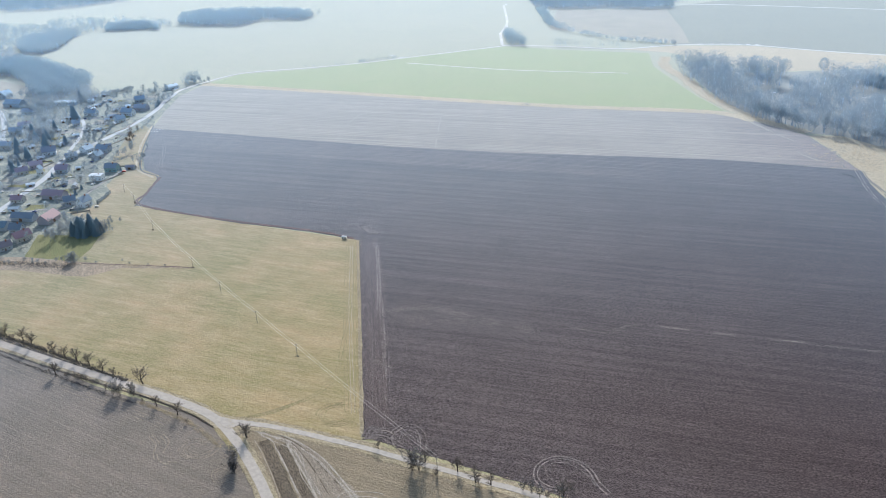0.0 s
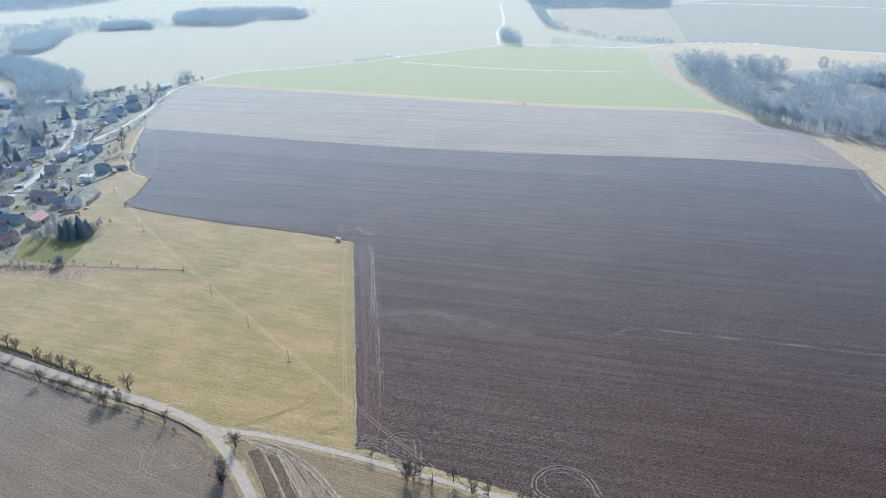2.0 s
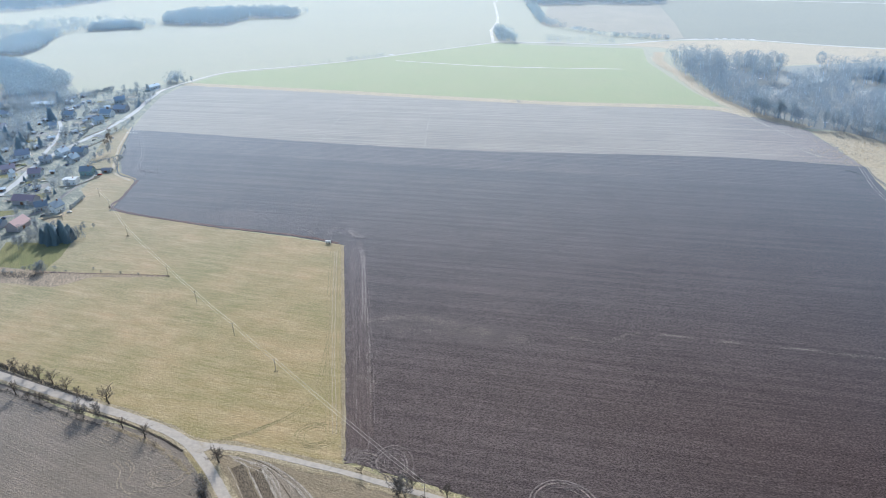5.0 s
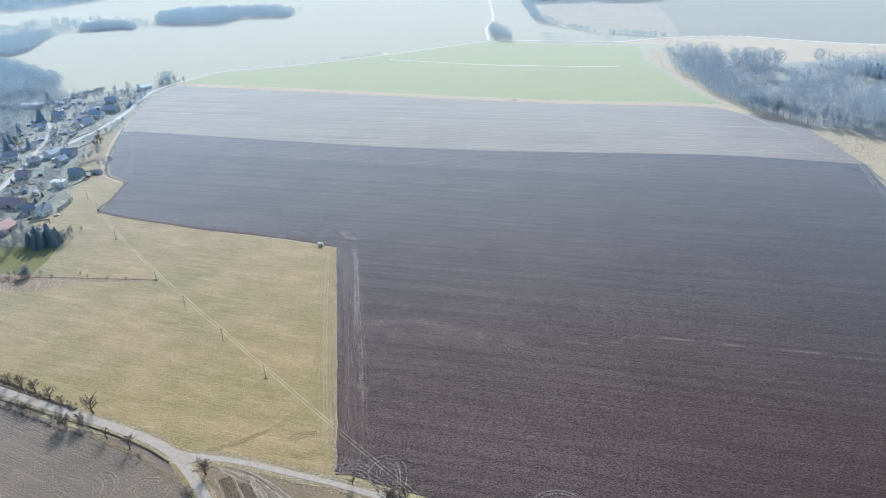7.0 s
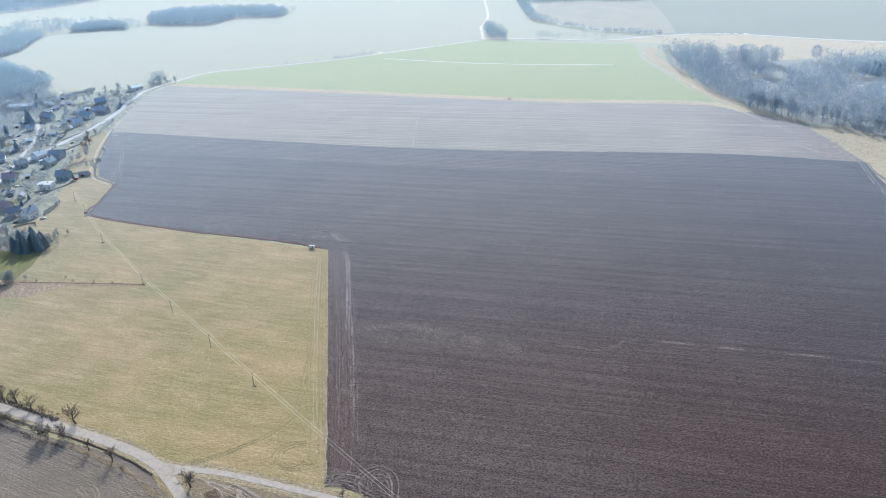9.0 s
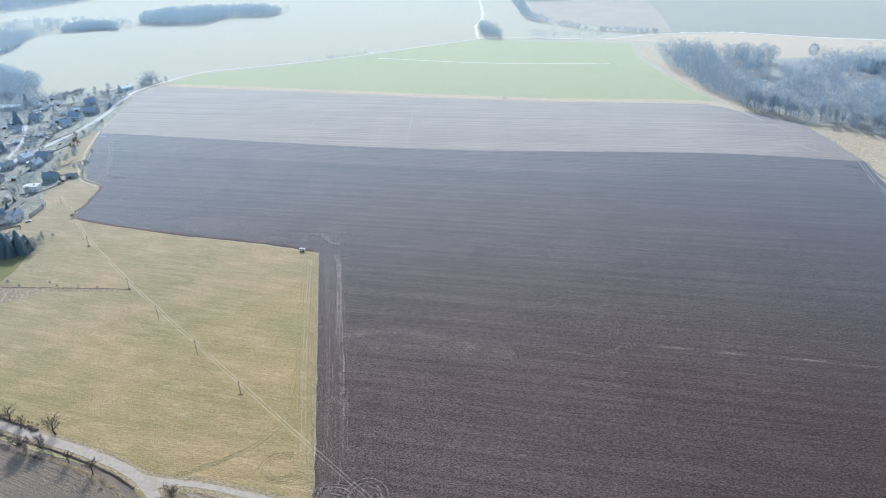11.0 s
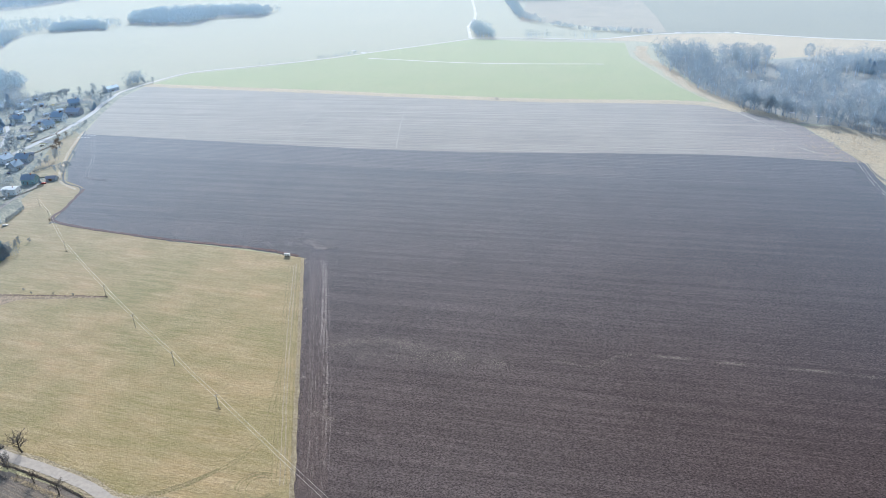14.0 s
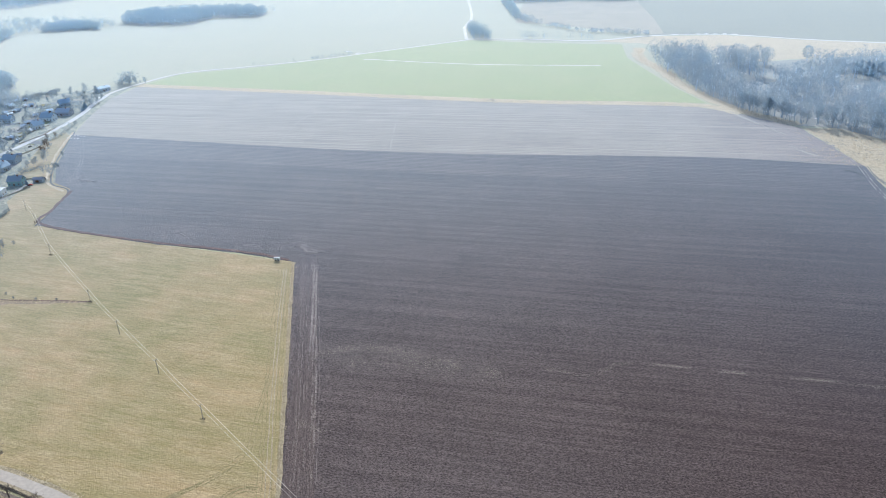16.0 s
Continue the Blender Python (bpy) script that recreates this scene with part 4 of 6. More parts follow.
# along the side lane
for x, y, s in ((-121.6, 201.5, 0.9), (-56.7, 197.4, 0.5), (-33.7, 190.2, 0.75), (-18.7, 185, 0.85), (-10.2, 178.9, 0.8), (-3.6, 178.1, 0.85), (27, 173, 0.9)):
    fruit_tree(x, y, s, "trees along the side lane")
for x, y, s in ((-39.5, 186, 2.2), (-36, 184.6, 2.3), (-121, 182.5, 1.9), (-120, 179.5, 1.9), (-118.5, 177, 1.3), (-9, 178.2, 0.8), (10.1, 175.5, 1.2), (13.7, 174.5, 1.3), (17.2, 172.3, 1.2), (20, 171.5, 1.0), (-28, 182, 0.9), (25.5, 172.7, 1.3), (30.5, 176.9, 1.1)):
    if s > 1.15:
        thicket(x, y, s * 0.6)
    else:
        shrub(x, y, s, "shrubs along the side lane")

for k, pts in enumerate(([(262, 742), (272, 706), (283, 672)], [(258, 760), (263, 735), (270, 715)], [(274, 640), (280, 622), (287, 610)])):
    tracks("tyre_tracks", pts, 1.8, 0.8, 0.11, M["white_track"], "pale scraped marks at the field corner", 0.35, 70 + k, lanes=(-0.5, 0.4))


# ---------------------------------------------------------------- the overhead line
def line_pole(h, label):
    ob = new("utility_pole")
    wv, wf = [], []
    tube(wv, wf, [Vector((0, 0, -0.3)), Vector((0, 0, h * 0.5)), Vector((0, 0, h))], [0.17, 0.145, 0.12], 8)
    wf.append(tuple(range(len(wv) - 8, len(wv))))
    piece("post", mesh_of("post", wv, wf, M["pole_wood"]), ob, "weathered grey wooden post")
    part("crossarm", boxes((-0.95, 0.95, -0.06, 0.06, h - 0.45, h - 0.31)), M["steel"], ob, "galvanised steel crossarm")
    for x in (-0.8, 0.8):
        v, f = [], []
        tube(v, f, [Vector((x, 0, h - 0.31)), Vector((x, 0, h - 0.22)), Vector((x, 0, h - 0.12)), Vector((x, 0, h - 0.04))], [0.05, 0.09, 0.07, 0.04], 7)
        piece("insulator", mesh_of("insulator", v, f, M["porcelain"]), ob, "brown porcelain insulator")
    return tagged(ob, label, "pole", "poles of the overhead line")


POLES = [(-27.7, 184.3), (-116.4, 269.2), (-151.8, 303.9), (-189.3, 340.2), (-223.5, 374.5), (-284.7, 438.6), (-329, 494.5), (-352, 520)]
POLE_H = 8.5
made = line_pole(POLE_H, "weathered wooden pole carrying the overhead line")
for i, (x, y) in enumerate(POLES):
    nx, ny = POLES[min(i + 1, len(POLES) - 1)]
    px, py = POLES[max(i - 1, 0)]
    a = math.degrees(math.atan2(ny - py, nx - px)) - 90
    if i == 0:
        made.matrix_basis = pose(x, y, 0, 0, 0, a)
    else:
        copy_thing(made, pose(x, y, 0, 0, 0, a))
for i, ((ax, ay), (bx, by)) in enumerate(zip(POLES, POLES[1:])):
    d = Vector((bx - ax, by - ay, 0)).normalized()
    nn = Vector((-d.y, d.x, 0))
    for side in (-0.8, 0.8):
        pts = []
        for k in range(13):
            t = k / 12
            p = Vector((ax, ay, POLE_H - 0.05)).lerp(Vector((bx, by, POLE_H - 0.05)), t) + nn * side
            pts.append(p - Vector((0, 0, 4 * 0.9 * t * (1 - t))))
        v, f = [], []
        tube(v, f, pts, [0.042] * 13, 5)
        tagged(new("overhead_wire", mesh_of("overhead_wire", v, f, M["wire"])), "overhead wire between two poles, coloured near white for its glint", "wire", "wires of the overhead line")
for i, (x, y) in enumerate(POLES[:-1]):
    if i in (1, 4, 5, 6):
        for k in range(3):
            shrub(x + 0.7 * k - 0.8, y + 0.5 * (k % 2) - 0.3, 0.28 if i != 6 else 0.45, "shrubs at the poles")


# ---------------------------------------------------------------- village
def window_set():
    frame_bm = bmesh.new()
    for d in ((-0.6, 0.6, -0.05, 0.05, 0, 0.1), (-0.6, 0.6, -0.05, 0.05, 1.3, 1.4), (-0.6, -0.5, -0.05, 0.05, 0.1, 1.3), (0.5, 0.6, -0.05, 0.05, 0.1, 1.3), (-0.04, 0.04, -0.04, 0.04, 0.1, 1.3)):
        box(frame_bm, *d)
    fm = bpy.data.meshes.new("window")
    frame_bm.to_mesh(fm)
    fm.materials.append(M["white_paint"])
    pane_bm = boxes((-0.52, 0.52, -0.015, 0.015, 0.08, 1.32))
    pm = bpy.data.meshes.new("pane")
    pane_bm.to_mesh(pm)
    pm.materials.append(M["glass"])
    return fm, pm


WINDOW, PANE = window_set()
LAND = 0.0


def house(name, x, y, L, W, wall_h, roof_h, angle, wall, roof, label, category="house", chimney=True, windows=True, group="village houses"):
    """A house with its ridge along its own x: walls with gables, a roof with eaves, chimney, door and windows."""
    ob = new(name)
    ob.matrix_basis = pose(x, y - 3.5, LAND, 0, 0, angle)
    if category == "house":
        L, W, roof_h = L * 0.84, W * 0.84, roof_h * 0.9
    l, w = L / 2, W / 2
    bm = bmesh.new()
    prof = [(-w, -0.3), (w, -0.3), (w, wall_h), (0, wall_h + roof_h), (-w, wall_h)]
    a = [bm.verts.new((-l, p, z)) for p, z in prof]
    b = [bm.verts.new((l, p, z)) for p, z in prof]
    bm.faces.new(list(reversed(a)))
    bm.faces.new(b)
    for i in range(5):
        j = (i + 1) % 5
        bm.faces.new((a[i], a[j], b[j], b[i]))
    bmesh.ops.recalc_face_normals(bm, faces=bm.faces)
    part("wall", bm, M[wall], ob)
    bm = bmesh.new()
    over, thick = 0.55, 0.22
    slope = roof_h / w
    for s in (-1, 1):
        y1, z1 = s * (w + over), wall_h - over * slope + 0.05
        z2 = wall_h + roof_h + 0.05
        q = [(-l - over, y1, z1), (l + over, y1, z1), (l + over, 0, z2), (-l - over, 0, z2)]
        lo = [bm.verts.new(v) for v in q]
        hi = [bm.verts.new((v[0], v[1], v[2] + thick)) for v in q]
        bm.faces.new(lo)
        bm.faces.new(hi)
        for i in range(4):
            bm.faces.new((lo[i], lo[(i + 1) % 4], hi[(i + 1) % 4], hi[i]))
    bmesh.ops.recalc_face_normals(bm, faces=bm.faces)
    roof_ob = part("roof", bm, M[roof], ob)
    for k in (-1, 1):
        bm = bmesh.new()
        box(bm, -l - over, l + over, k * (w + over + 0.06) - 0.07, k * (w + over + 0.06) + 0.07, wall_h - over * slope - 0.02, wall_h - over * slope + 0.12)
        part("gutter", bm, M["steel"], ob, "thin metal gutter")
    if chimney:
        cx = l * 0.4
        bm = boxes((cx - 0.35, cx + 0.35, -0.9, -0.2, wall_h + roof_h * 0.55, wall_h + roof_h + 0.9), (cx - 0.42, cx + 0.42, -0.97, -0.13, wall_h + roof_h + 0.9, wall_h + roof_h + 1.02))
        part("chimney", bm, M["brick"], ob, "brick chimney")
    if windows:
        spots = []
        nwin = max(2, int(L / 3.6))
        for i in range(nwin):
            u = -l + L * (i + 0.5) / nwin
            spots += [(u, -w - 0.02, 1.0, 0), (u, w + 0.02, 1.0, 180)]
        for s, turn in ((-1, -90), (1, 90)):
            spots += [(s * (l + 0.02), -w * 0.45, 1.0, turn), (s * (l + 0.02), w * 0.45, 1.0, turn)]
            if roof_h > 2.5:
                spots += [(s * (l + 0.02), 0, wall_h + 0.5, turn)]
        for u, v, z, turn in spots:
            fr = piece("window", WINDOW, ob, "white-framed window")
            fr.matrix_basis = pose(u, v, z, 0, 0, turn)
            piece("pane", PANE, fr)
    dw = 1.0 if windows else 2.8
    part("door", boxes((-l * 0.1 - dw / 2, -l * 0.1 + dw / 2, -w - 0.07, -w - 0.005, 0.02, 2.1 if windows else 2.7)), M["door_wood"], ob, "dark wooden door")
    return tagged(ob, label, category, group)


FARMYARD_HOUSES = (
    ("barn", -384, 458, 16, 10.5, 4.2, 4.4, 88, "brown_wall", "orange_roof", "brown farm barn with a salmon-orange tiled roof", "barn"),
    ("barn", -408, 461, 20, 8, 3.5, 3.2, -4, "grey_wall", "dark_roof", "long low barn with a dark roof", "barn"),
    ("barn", -418, 442, 18, 10, 3.8, 3.4, -2, "grey_wall", "teal_roof", "farm building with a blue-green sheet roof", "barn"),
    ("farmhouse", -398, 437, 12, 9, 4.0, 4.0, 0, "grey_wall", "dark_roof", "farmhouse with a dark slate roof", "house"),
    ("farmhouse", -383, 421, 15, 8.5, 4.5, 4.2, 62, "cream_wall", "red_roof", "farmhouse with a red-brown tiled roof", "house"),
    ("house", -386, 404, 11, 8, 3.6, 3.8, 50, "grey_wall", "brown_roof", "small house with a brown roof beside the farmyard", "house"),
    ("house", -373, 493, 12, 10, 5.0, 4.5, 75, "white_wall", "dark_roof", "white gabled house with a dark grey roof", "house"),
    ("house", -389, 497, 11, 9, 4.0, 4.0, 35, "grey_wall", "dark_roof", "grey house with a dark roof beside the white one", "house"),
    ("barn", -412, 511, 21, 9.5, 4.2, 3.6, -6, "brown_wall", "red_roof", "long barn with a dull red tiled roof", "barn"),
    ("cottage", -441, 501, 13, 8, 3.4, 3.4, -4, "cream_wall", "red_roof", "cottage with a red tiled roof by the road", "house"),
    ("flat_house", -398, 558, 14, 10, 5.0, 0.7, 4, "white_wall", "white_roof", "white house with a nearly flat pale roof", "house"),
    ("house", -397, 584, 14, 10, 4.5, 3.8, 2, "green_wall", "dark_roof", "green-walled house with a dark roof", "house"),
    ("house", -447, 580, 14, 10, 4.2, 4.2, 10, "grey_wall", "red_roof", "house with a dark red roof among fruit trees", "house"),
    ("house", -458, 643, 12, 13, 4.6, 3.6, 70, "white_wall", "grey_roof", "white house with a pale grey roof", "house"),
)
ROADSIDE_HOUSES = (
    ("house", -440, 645, 16, 11, 4.4, 4.0, -6, "grey_wall", "dark_roof", "grey house with a wide dark roof", "house"),
    ("house", -434, 622, 11, 10, 4.4, 4.4, 75, "grey_wall", "dark_roof", "dark steep-roofed house on the slope", "house"),
    ("house", -462, 620, 13, 10, 4.0, 3.6, 40, "grey_wall", "grey_roof", "low house with a weathered grey roof", "house"),
    ("house", -497, 636, 16, 12, 4.5, 5.0, 30, "white_wall", "brown_roof", "white house with a steep brown roof", "house"),
    ("cottage", -487, 574, 13, 9, 3.8, 3.6, 40, "cream_wall", "red_roof", "cottage with a red roof in the gardens", "house"),
    ("cottage", -485, 594, 14, 9, 3.8, 3.4, 40, "pink_wall", "pink_roof", "cottage with a faded pinkish roof", "house"),
    ("chapel", -466, 572, 5, 4, 6.5, 3.0, 90, "white_wall", "dark_roof", "small white chapel by the road", "chapel"),
    ("house", -491, 796, 18, 12, 4.6, 4.4, -8, "white_wall", "dark_roof", "white gabled house with a dark roof above the road", "house"),
    ("house", -485, 763, 13, 11, 4.4, 4.6, 60, "white_wall", "dark_roof", "small white house with a steep dark roof", "house"),
    ("house", -484, 818, 20, 12, 4.4, 4.2, -8, "brown_wall", "brown_roof", "long house with a dark brown roof", "house"),
    ("house", -540, 794, 18, 10, 4.2, 3.6, -4, "white_wall", "dark_roof", "white house with a low dark roof", "house"),
    ("cottage", -576, 856, 10, 8, 3.6, 3.2, 60, "white_wall", "grey_roof", "small white cottage under the trees", "house"),
    ("house", -594, 739, 16, 12, 4.6, 3.6, 20, "white_wall", "pink_roof", "house with a bright faded-pink roof", "house"),
    ("house", -588, 714, 17, 12, 4.4, 4.2, 20, "grey_wall", "dark_roof", "house with a dark roof among bare trees", "house"),
)
HILLSIDE_HOUSES = (
    ("house", -632, 803, 20, 10, 4.2, 3.4, -8, "white_wall", "brown_roof", "white house with a reddish-brown roof", "house"),
    ("barn", -680, 845, 26, 14, 4.8, 4.6, -8, "grey_wall", "dark_roof", "large dark-roofed barn by the western road", "barn"),
    ("house", -729, 895, 18, 14, 5.0, 6.0, 80, "grey_wall", "dark_roof", "dark gabled house at the village end", "house"),
    ("house", -561, 658, 18, 12, 4.4, 3.6, -4, "cream_wall", "grey_roof", "house with a pale grey roof by the western road", "house"),
    ("long_shed", -617, 850, 46, 12, 4.2, 1.8, 8, "white_wall", "white_roof", "long pale farm shed behind birches", "shed"),
    ("house", -499, 938, 20, 12, 4.4, 2.4, 60, "white_wall", "white_roof", "white house at the bend of the road", "house"),
    ("house", -510, 864, 15, 11, 4.2, 4.4, 40, "grey_wall", "dark_roof", "dark-roofed house above the gardens", "house"),
    ("cottage", -533, 748, 10, 9, 3.8, 3.4, 30, "white_wall", "grey_roof", "white cottage beside the narrow lane", "house"),
    ("garden_shed", -424, 545, 6, 4, 2.3, 1.2, 20, "grey_wall", "white_roof", "garden shed with a pale roof", "shed"),
    ("garden_shed", -455, 540, 7, 5, 2.4, 1.0, 30, "grey_wall", "white_roof", "garden shed with a pale roof", "shed"),
    ("garden_shed", -352, 452, 5, 4, 2.3, 1.0, 10, "grey_wall", "white_roof", "pale shed beside the spruces", "shed"),
    ("garden_shed", -381, 590, 8, 5, 2.5, 1.4, 5, "grey_wall", "brown_roof", "wooden garden shed with a brown roof", "shed"),
    ("garden_shed", -505, 700, 7, 5, 2.4, 1.2, 35, "grey_wall", "grey_roof", "grey garden shed among bare trees", "shed"),
    ("garden_shed", -470, 480, 8, 6, 2.6, 1.2, 5, "grey_wall", "dark_roof", "low grey outbuilding with a dark roof", "shed"),
    ("garden_shed", -430, 480, 9, 5, 2.6, 1.2, 5, "white_wall", "grey_roof", "low outbuilding by the farmyard", "shed"),
)
HOUSES = FARMYARD_HOUSES + ROADSIDE_HOUSES + HILLSIDE_HOUSES
for spec in HOUSES:
    far = spec[2] > 700 or spec[0] in ("barn", "garden_shed", "long_shed")
    house(*spec, chimney=spec[11] in ("house",), windows=spec[11] in ("house", "chapel"))


def car(x, y, angle, paint, label):
    ob = new("car")
    ob.matrix_basis = pose(x, y, 0.0, 0, 0, angle)
    prof = [(-2.1, 0.35), (2.1, 0.35), (2.12, 0.75), (1.2, 0.92), (0.55, 1.42), (-1.2, 1.45), (-1.95, 0.98), (-2.12, 0.9)]
    bm = bmesh.new()
    a = [bm.verts.new((u, -0.85, z)) for u, z in prof]
    b = [bm.verts.new((u, 0.85, z)) for u, z in prof]
    bm.faces.new(a)
    bm.faces.new(list(reversed(b)))
    for i in range(len(prof)):
        j = (i + 1) % len(prof)
        bm.faces.new((a[j], a[i], b[i], b[j]))
    bmesh.ops.recalc_face_normals(bm, faces=bm.faces)
    bmesh.ops.bevel(bm, geom=bm.edges[:], offset=0.06, segments=1, affect="EDGES")
    part("body", bm, M[paint], ob)
    part("side_windows", boxes((-1.1, 0.6, -0.87, 0.87, 0.98, 1.32)), M["glass"], ob, "dark side windows")
    for u in (-1.3, 1.3):
        for v in (-0.78, 0.78):
            wv, wf = [], []
            tube(wv, wf, [Vector((u, v - 0.11, 0.32)), Vector((u, v + 0.11, 0.32))], [0.32, 0.32], 12)
            wf += [tuple(range(12)), tuple(range(23, 11, -1))]
            piece("wheel", mesh_of("wheel", wv, wf, M["rubber"]), ob, "black tyre")
    return tagged(ob, label, "car", "parked cars")


for x, y, a, c, l in ((-395, 541, 60, "car_white", "white car parked beside the flat-roofed house"), (-379, 479, 40, "car_grey", "grey car parked in a yard"), (-360, 486, 30, "car_white", "white car parked beside the white house"),
                      (-434, 455, 20, "car_white", "white car parked in the farmyard"), (-438, 462, 80, "car_grey", "grey car in the farmyard"), (-420, 535, 60, "car_blue", "dark blue car parked in a yard"),
                      (-383, 577, 20, "car_red", "dark red car beside the green house"), (-512, 694, 50, "car_white", "white car parked among gardens"), (-430, 560, 30, "car_white", "white car parked in a garden"), (-452, 690, 80, "car_grey", "grey car on the verge")):
    car(x, y, a, c, l)


def trailer(x, y, angle):
    ob = new("site_trailer")
    ob.matrix_basis = pose(x, y, 0.06, 0, 0, angle) @ Matrix.Scale(0.8, 4)
    bm = boxes((-2.3, 2.3, -1.1, 1.1, 0.6, 2.5))
    bmesh.ops.bevel(bm, geom=bm.edges[:], offset=0.06, segments=2, affect="EDGES")
    part("body", bm, M["white_paint"], ob)
    bm = bmesh.new()
    pr = [(-1.25, 2.5), (1.25, 2.5), (0.9, 2.75), (0, 2.88), (-0.9, 2.75)]
    a = [bm.verts.new((-2.5, p, z)) for p, z in pr]
    b = [bm.verts.new((2.5, p, z)) for p, z in pr]
    bm.faces.new(a), bm.faces.new(list(reversed(b)))
    for i in range(5):
        bm.faces.new((a[(i + 1) % 5], a[i], b[i], b[(i + 1) % 5]))
    bmesh.ops.recalc_face_normals(bm, faces=bm.faces)
    part("roof", bm, M["white_roof"], ob, "curved white sheet roof")
    part("door", boxes((0.9, 1.7, -1.14, -1.1, 0.7, 2.4)), M["door_wood"], ob)
    part("side_window", boxes((-1.5, -0.6, -1.13, -1.1, 1.4, 2.0)), M["glass"], ob)
    part("drawbar", boxes((2.3, 3.7, -0.06, 0.06, 0.5, 0.62)), M["steel"], ob)
    for u in (-1.2, 1.2):
        for v in (-1.0, 1.0):
            wv, wf = [], []
            tube(wv, wf, [Vector((u, v - 0.12, 0.4)), Vector((u, v + 0.12, 0.4))], [0.4, 0.4], 12)
            wf += [tuple(range(12)), tuple(range(23, 11, -1))]
            piece("wheel", mesh_of("wheel", wv, wf, M["rubber"]), ob, "black tyre")
    return tagged(ob, "small white site trailer at the meadow corner", "trailer")


trailer(-125.5, 427, -12)


def fence(pts, label, step=3.0, h=0.95):
    """Posts and boarded panels along a line."""
    ob = new("garden_fence")
    line = [Vector((*p, 0)) for p in pts]
    spots = []
    for a, b in zip(line, line[1:]):
        n = max(1, int((b - a).length / step))
        spots += [a.lerp(b, i / n) for i in range(n)]
    spots.append(line[-1])
    for a, b in zip(spots, spots[1:]):
        d = b - a
        turn = math.degrees(math.atan2(d.y, d.x))
        post = piece("post", FENCE_POST, ob)
        post.matrix_basis = pose(a.x, a.y, 0)
        panel = piece("panel", FENCE_PANEL, ob)
        panel.matrix_basis = pose(a.x, a.y, 0, 0, 0, turn) @ Matrix.Diagonal((d.length, 1, h, 1))
    return tagged(ob, label, "fence", "garden fences")


def joined(name, mat, *dims):
    bm = boxes(*dims)
    me = bpy.data.meshes.new(name)
    bm.to_mesh(me)
    me.materials.append(mat)
    return me


FENCE_POST = joined("post", M["pole_wood"], (-0.06, 0.06, -0.06, 0.06, -0.2, 1.45))
FENCE_PANEL = joined("panel", M["pole_wood"], (0, 1, -0.02, 0.02, 0.1, 0.95))
for pts in (((-405, 545), (-390, 548), (-380, 572)), ((-413, 604), (-398, 592), (-383, 594)), ((-425, 560), (-440, 562), (-443, 540)), ((-455, 520), (-430, 525), (-425, 545)),
            ((-458, 660), (-445, 665), (-440, 690)), ((-490, 610), (-475, 605), (-478, 580)), ((-500, 720), (-485, 730), (-478, 770)), ((-505, 780), (-510, 810), (-500, 830)), ((-375, 470), (-362, 478), (-356, 470)),
            ((-520, 640), (-535, 670), (-520, 690)), ((-470, 700), (-462, 730), (-464, 760)), ((-555, 790), (-570, 820), (-560, 845)), ((-620, 700), (-610, 730), (-580, 750))):
    fence(pts, "weathered grey wooden garden fence")


def woodpile(x, y, angle):
    ob = new("woodpile")
    ob.matrix_basis = pose(x, y, 0.04, 0, 0, angle)
    v, f = [], []
    q = random.Random(int(x * 7 + y))
    for i in range(9):
        for k in range(5):
            p = Vector((-1.6 + 0.4 * i + (0.2 if k % 2 else 0), -0.5 + q.uniform(-0.06, 0.06), 0.18 + 0.32 * k))
            b0 = len(v)
            tube(v, f, [p, p + Vector((0, 1.0, 0))], [0.19, 0.18], 6)
            f.append(tuple(range(b0 + 5, b0 - 1, -1)))
    piece("logs", mesh_of("logs", v, f, M["pole_wood"]), ob, "split logs stacked in rows")
    part("cover", boxes((-2.0, 2.0, -0.65, 0.65, 1.72, 1.78)), M["grey_roof"], ob, "grey sheet cover")
    return tagged(ob, "stacked firewood under a grey sheet", "woodpile", "woodpiles")


for x, y, a in ((-380, 586, 10), (-378, 589, 60), (-436, 470, 20), (-425, 488, 80), (-405, 530, 30), (-448, 555, 50), (-470, 610, 20), (-500, 770, 40), (-376, 480, 30), (-430, 510, 10), (-384, 571, 80), (-520, 780, 10), (-545, 805, 70), (-460, 590, 40)):
    woodpile(x, y, a)
r = random.Random(33)
k = 0
while k < 52:
    y = r.uniform(465, 900)
    x = -445 - (y - 470) * 0.12 + r.uniform(-95, 50)
    if x > -392 - (y - 470) * 0.25 or abs(x + 446 + (y - 480) * 0.07) < 9 or any((x - q[1]) ** 2 + (y - q[2]) ** 2 < 190 for q in HOUSES):
        continue
    kind = k % 5
    house("garden_shed", x, y, r.uniform(4, 7.5), r.uniform(3, 5), 2.3, r.uniform(0.6, 1.6), r.choice((0, 20, 40, 75, 110)), ("grey_wall", "brown_wall", "white_wall", "cream_wall", "grey_wall")[kind],
          ("white_roof", "brown_roof", "white_roof", "grey_roof", "white_roof")[kind], ("grey garden shed with a pale sheet roof", "brown wooden shed with a brown roof", "white outbuilding with a pale sheet roof", "cream outbuilding with a grey roof", "grey shed with a whitish roof")[kind],
          "shed", False, False, "garden sheds")
    k += 1
k = 0
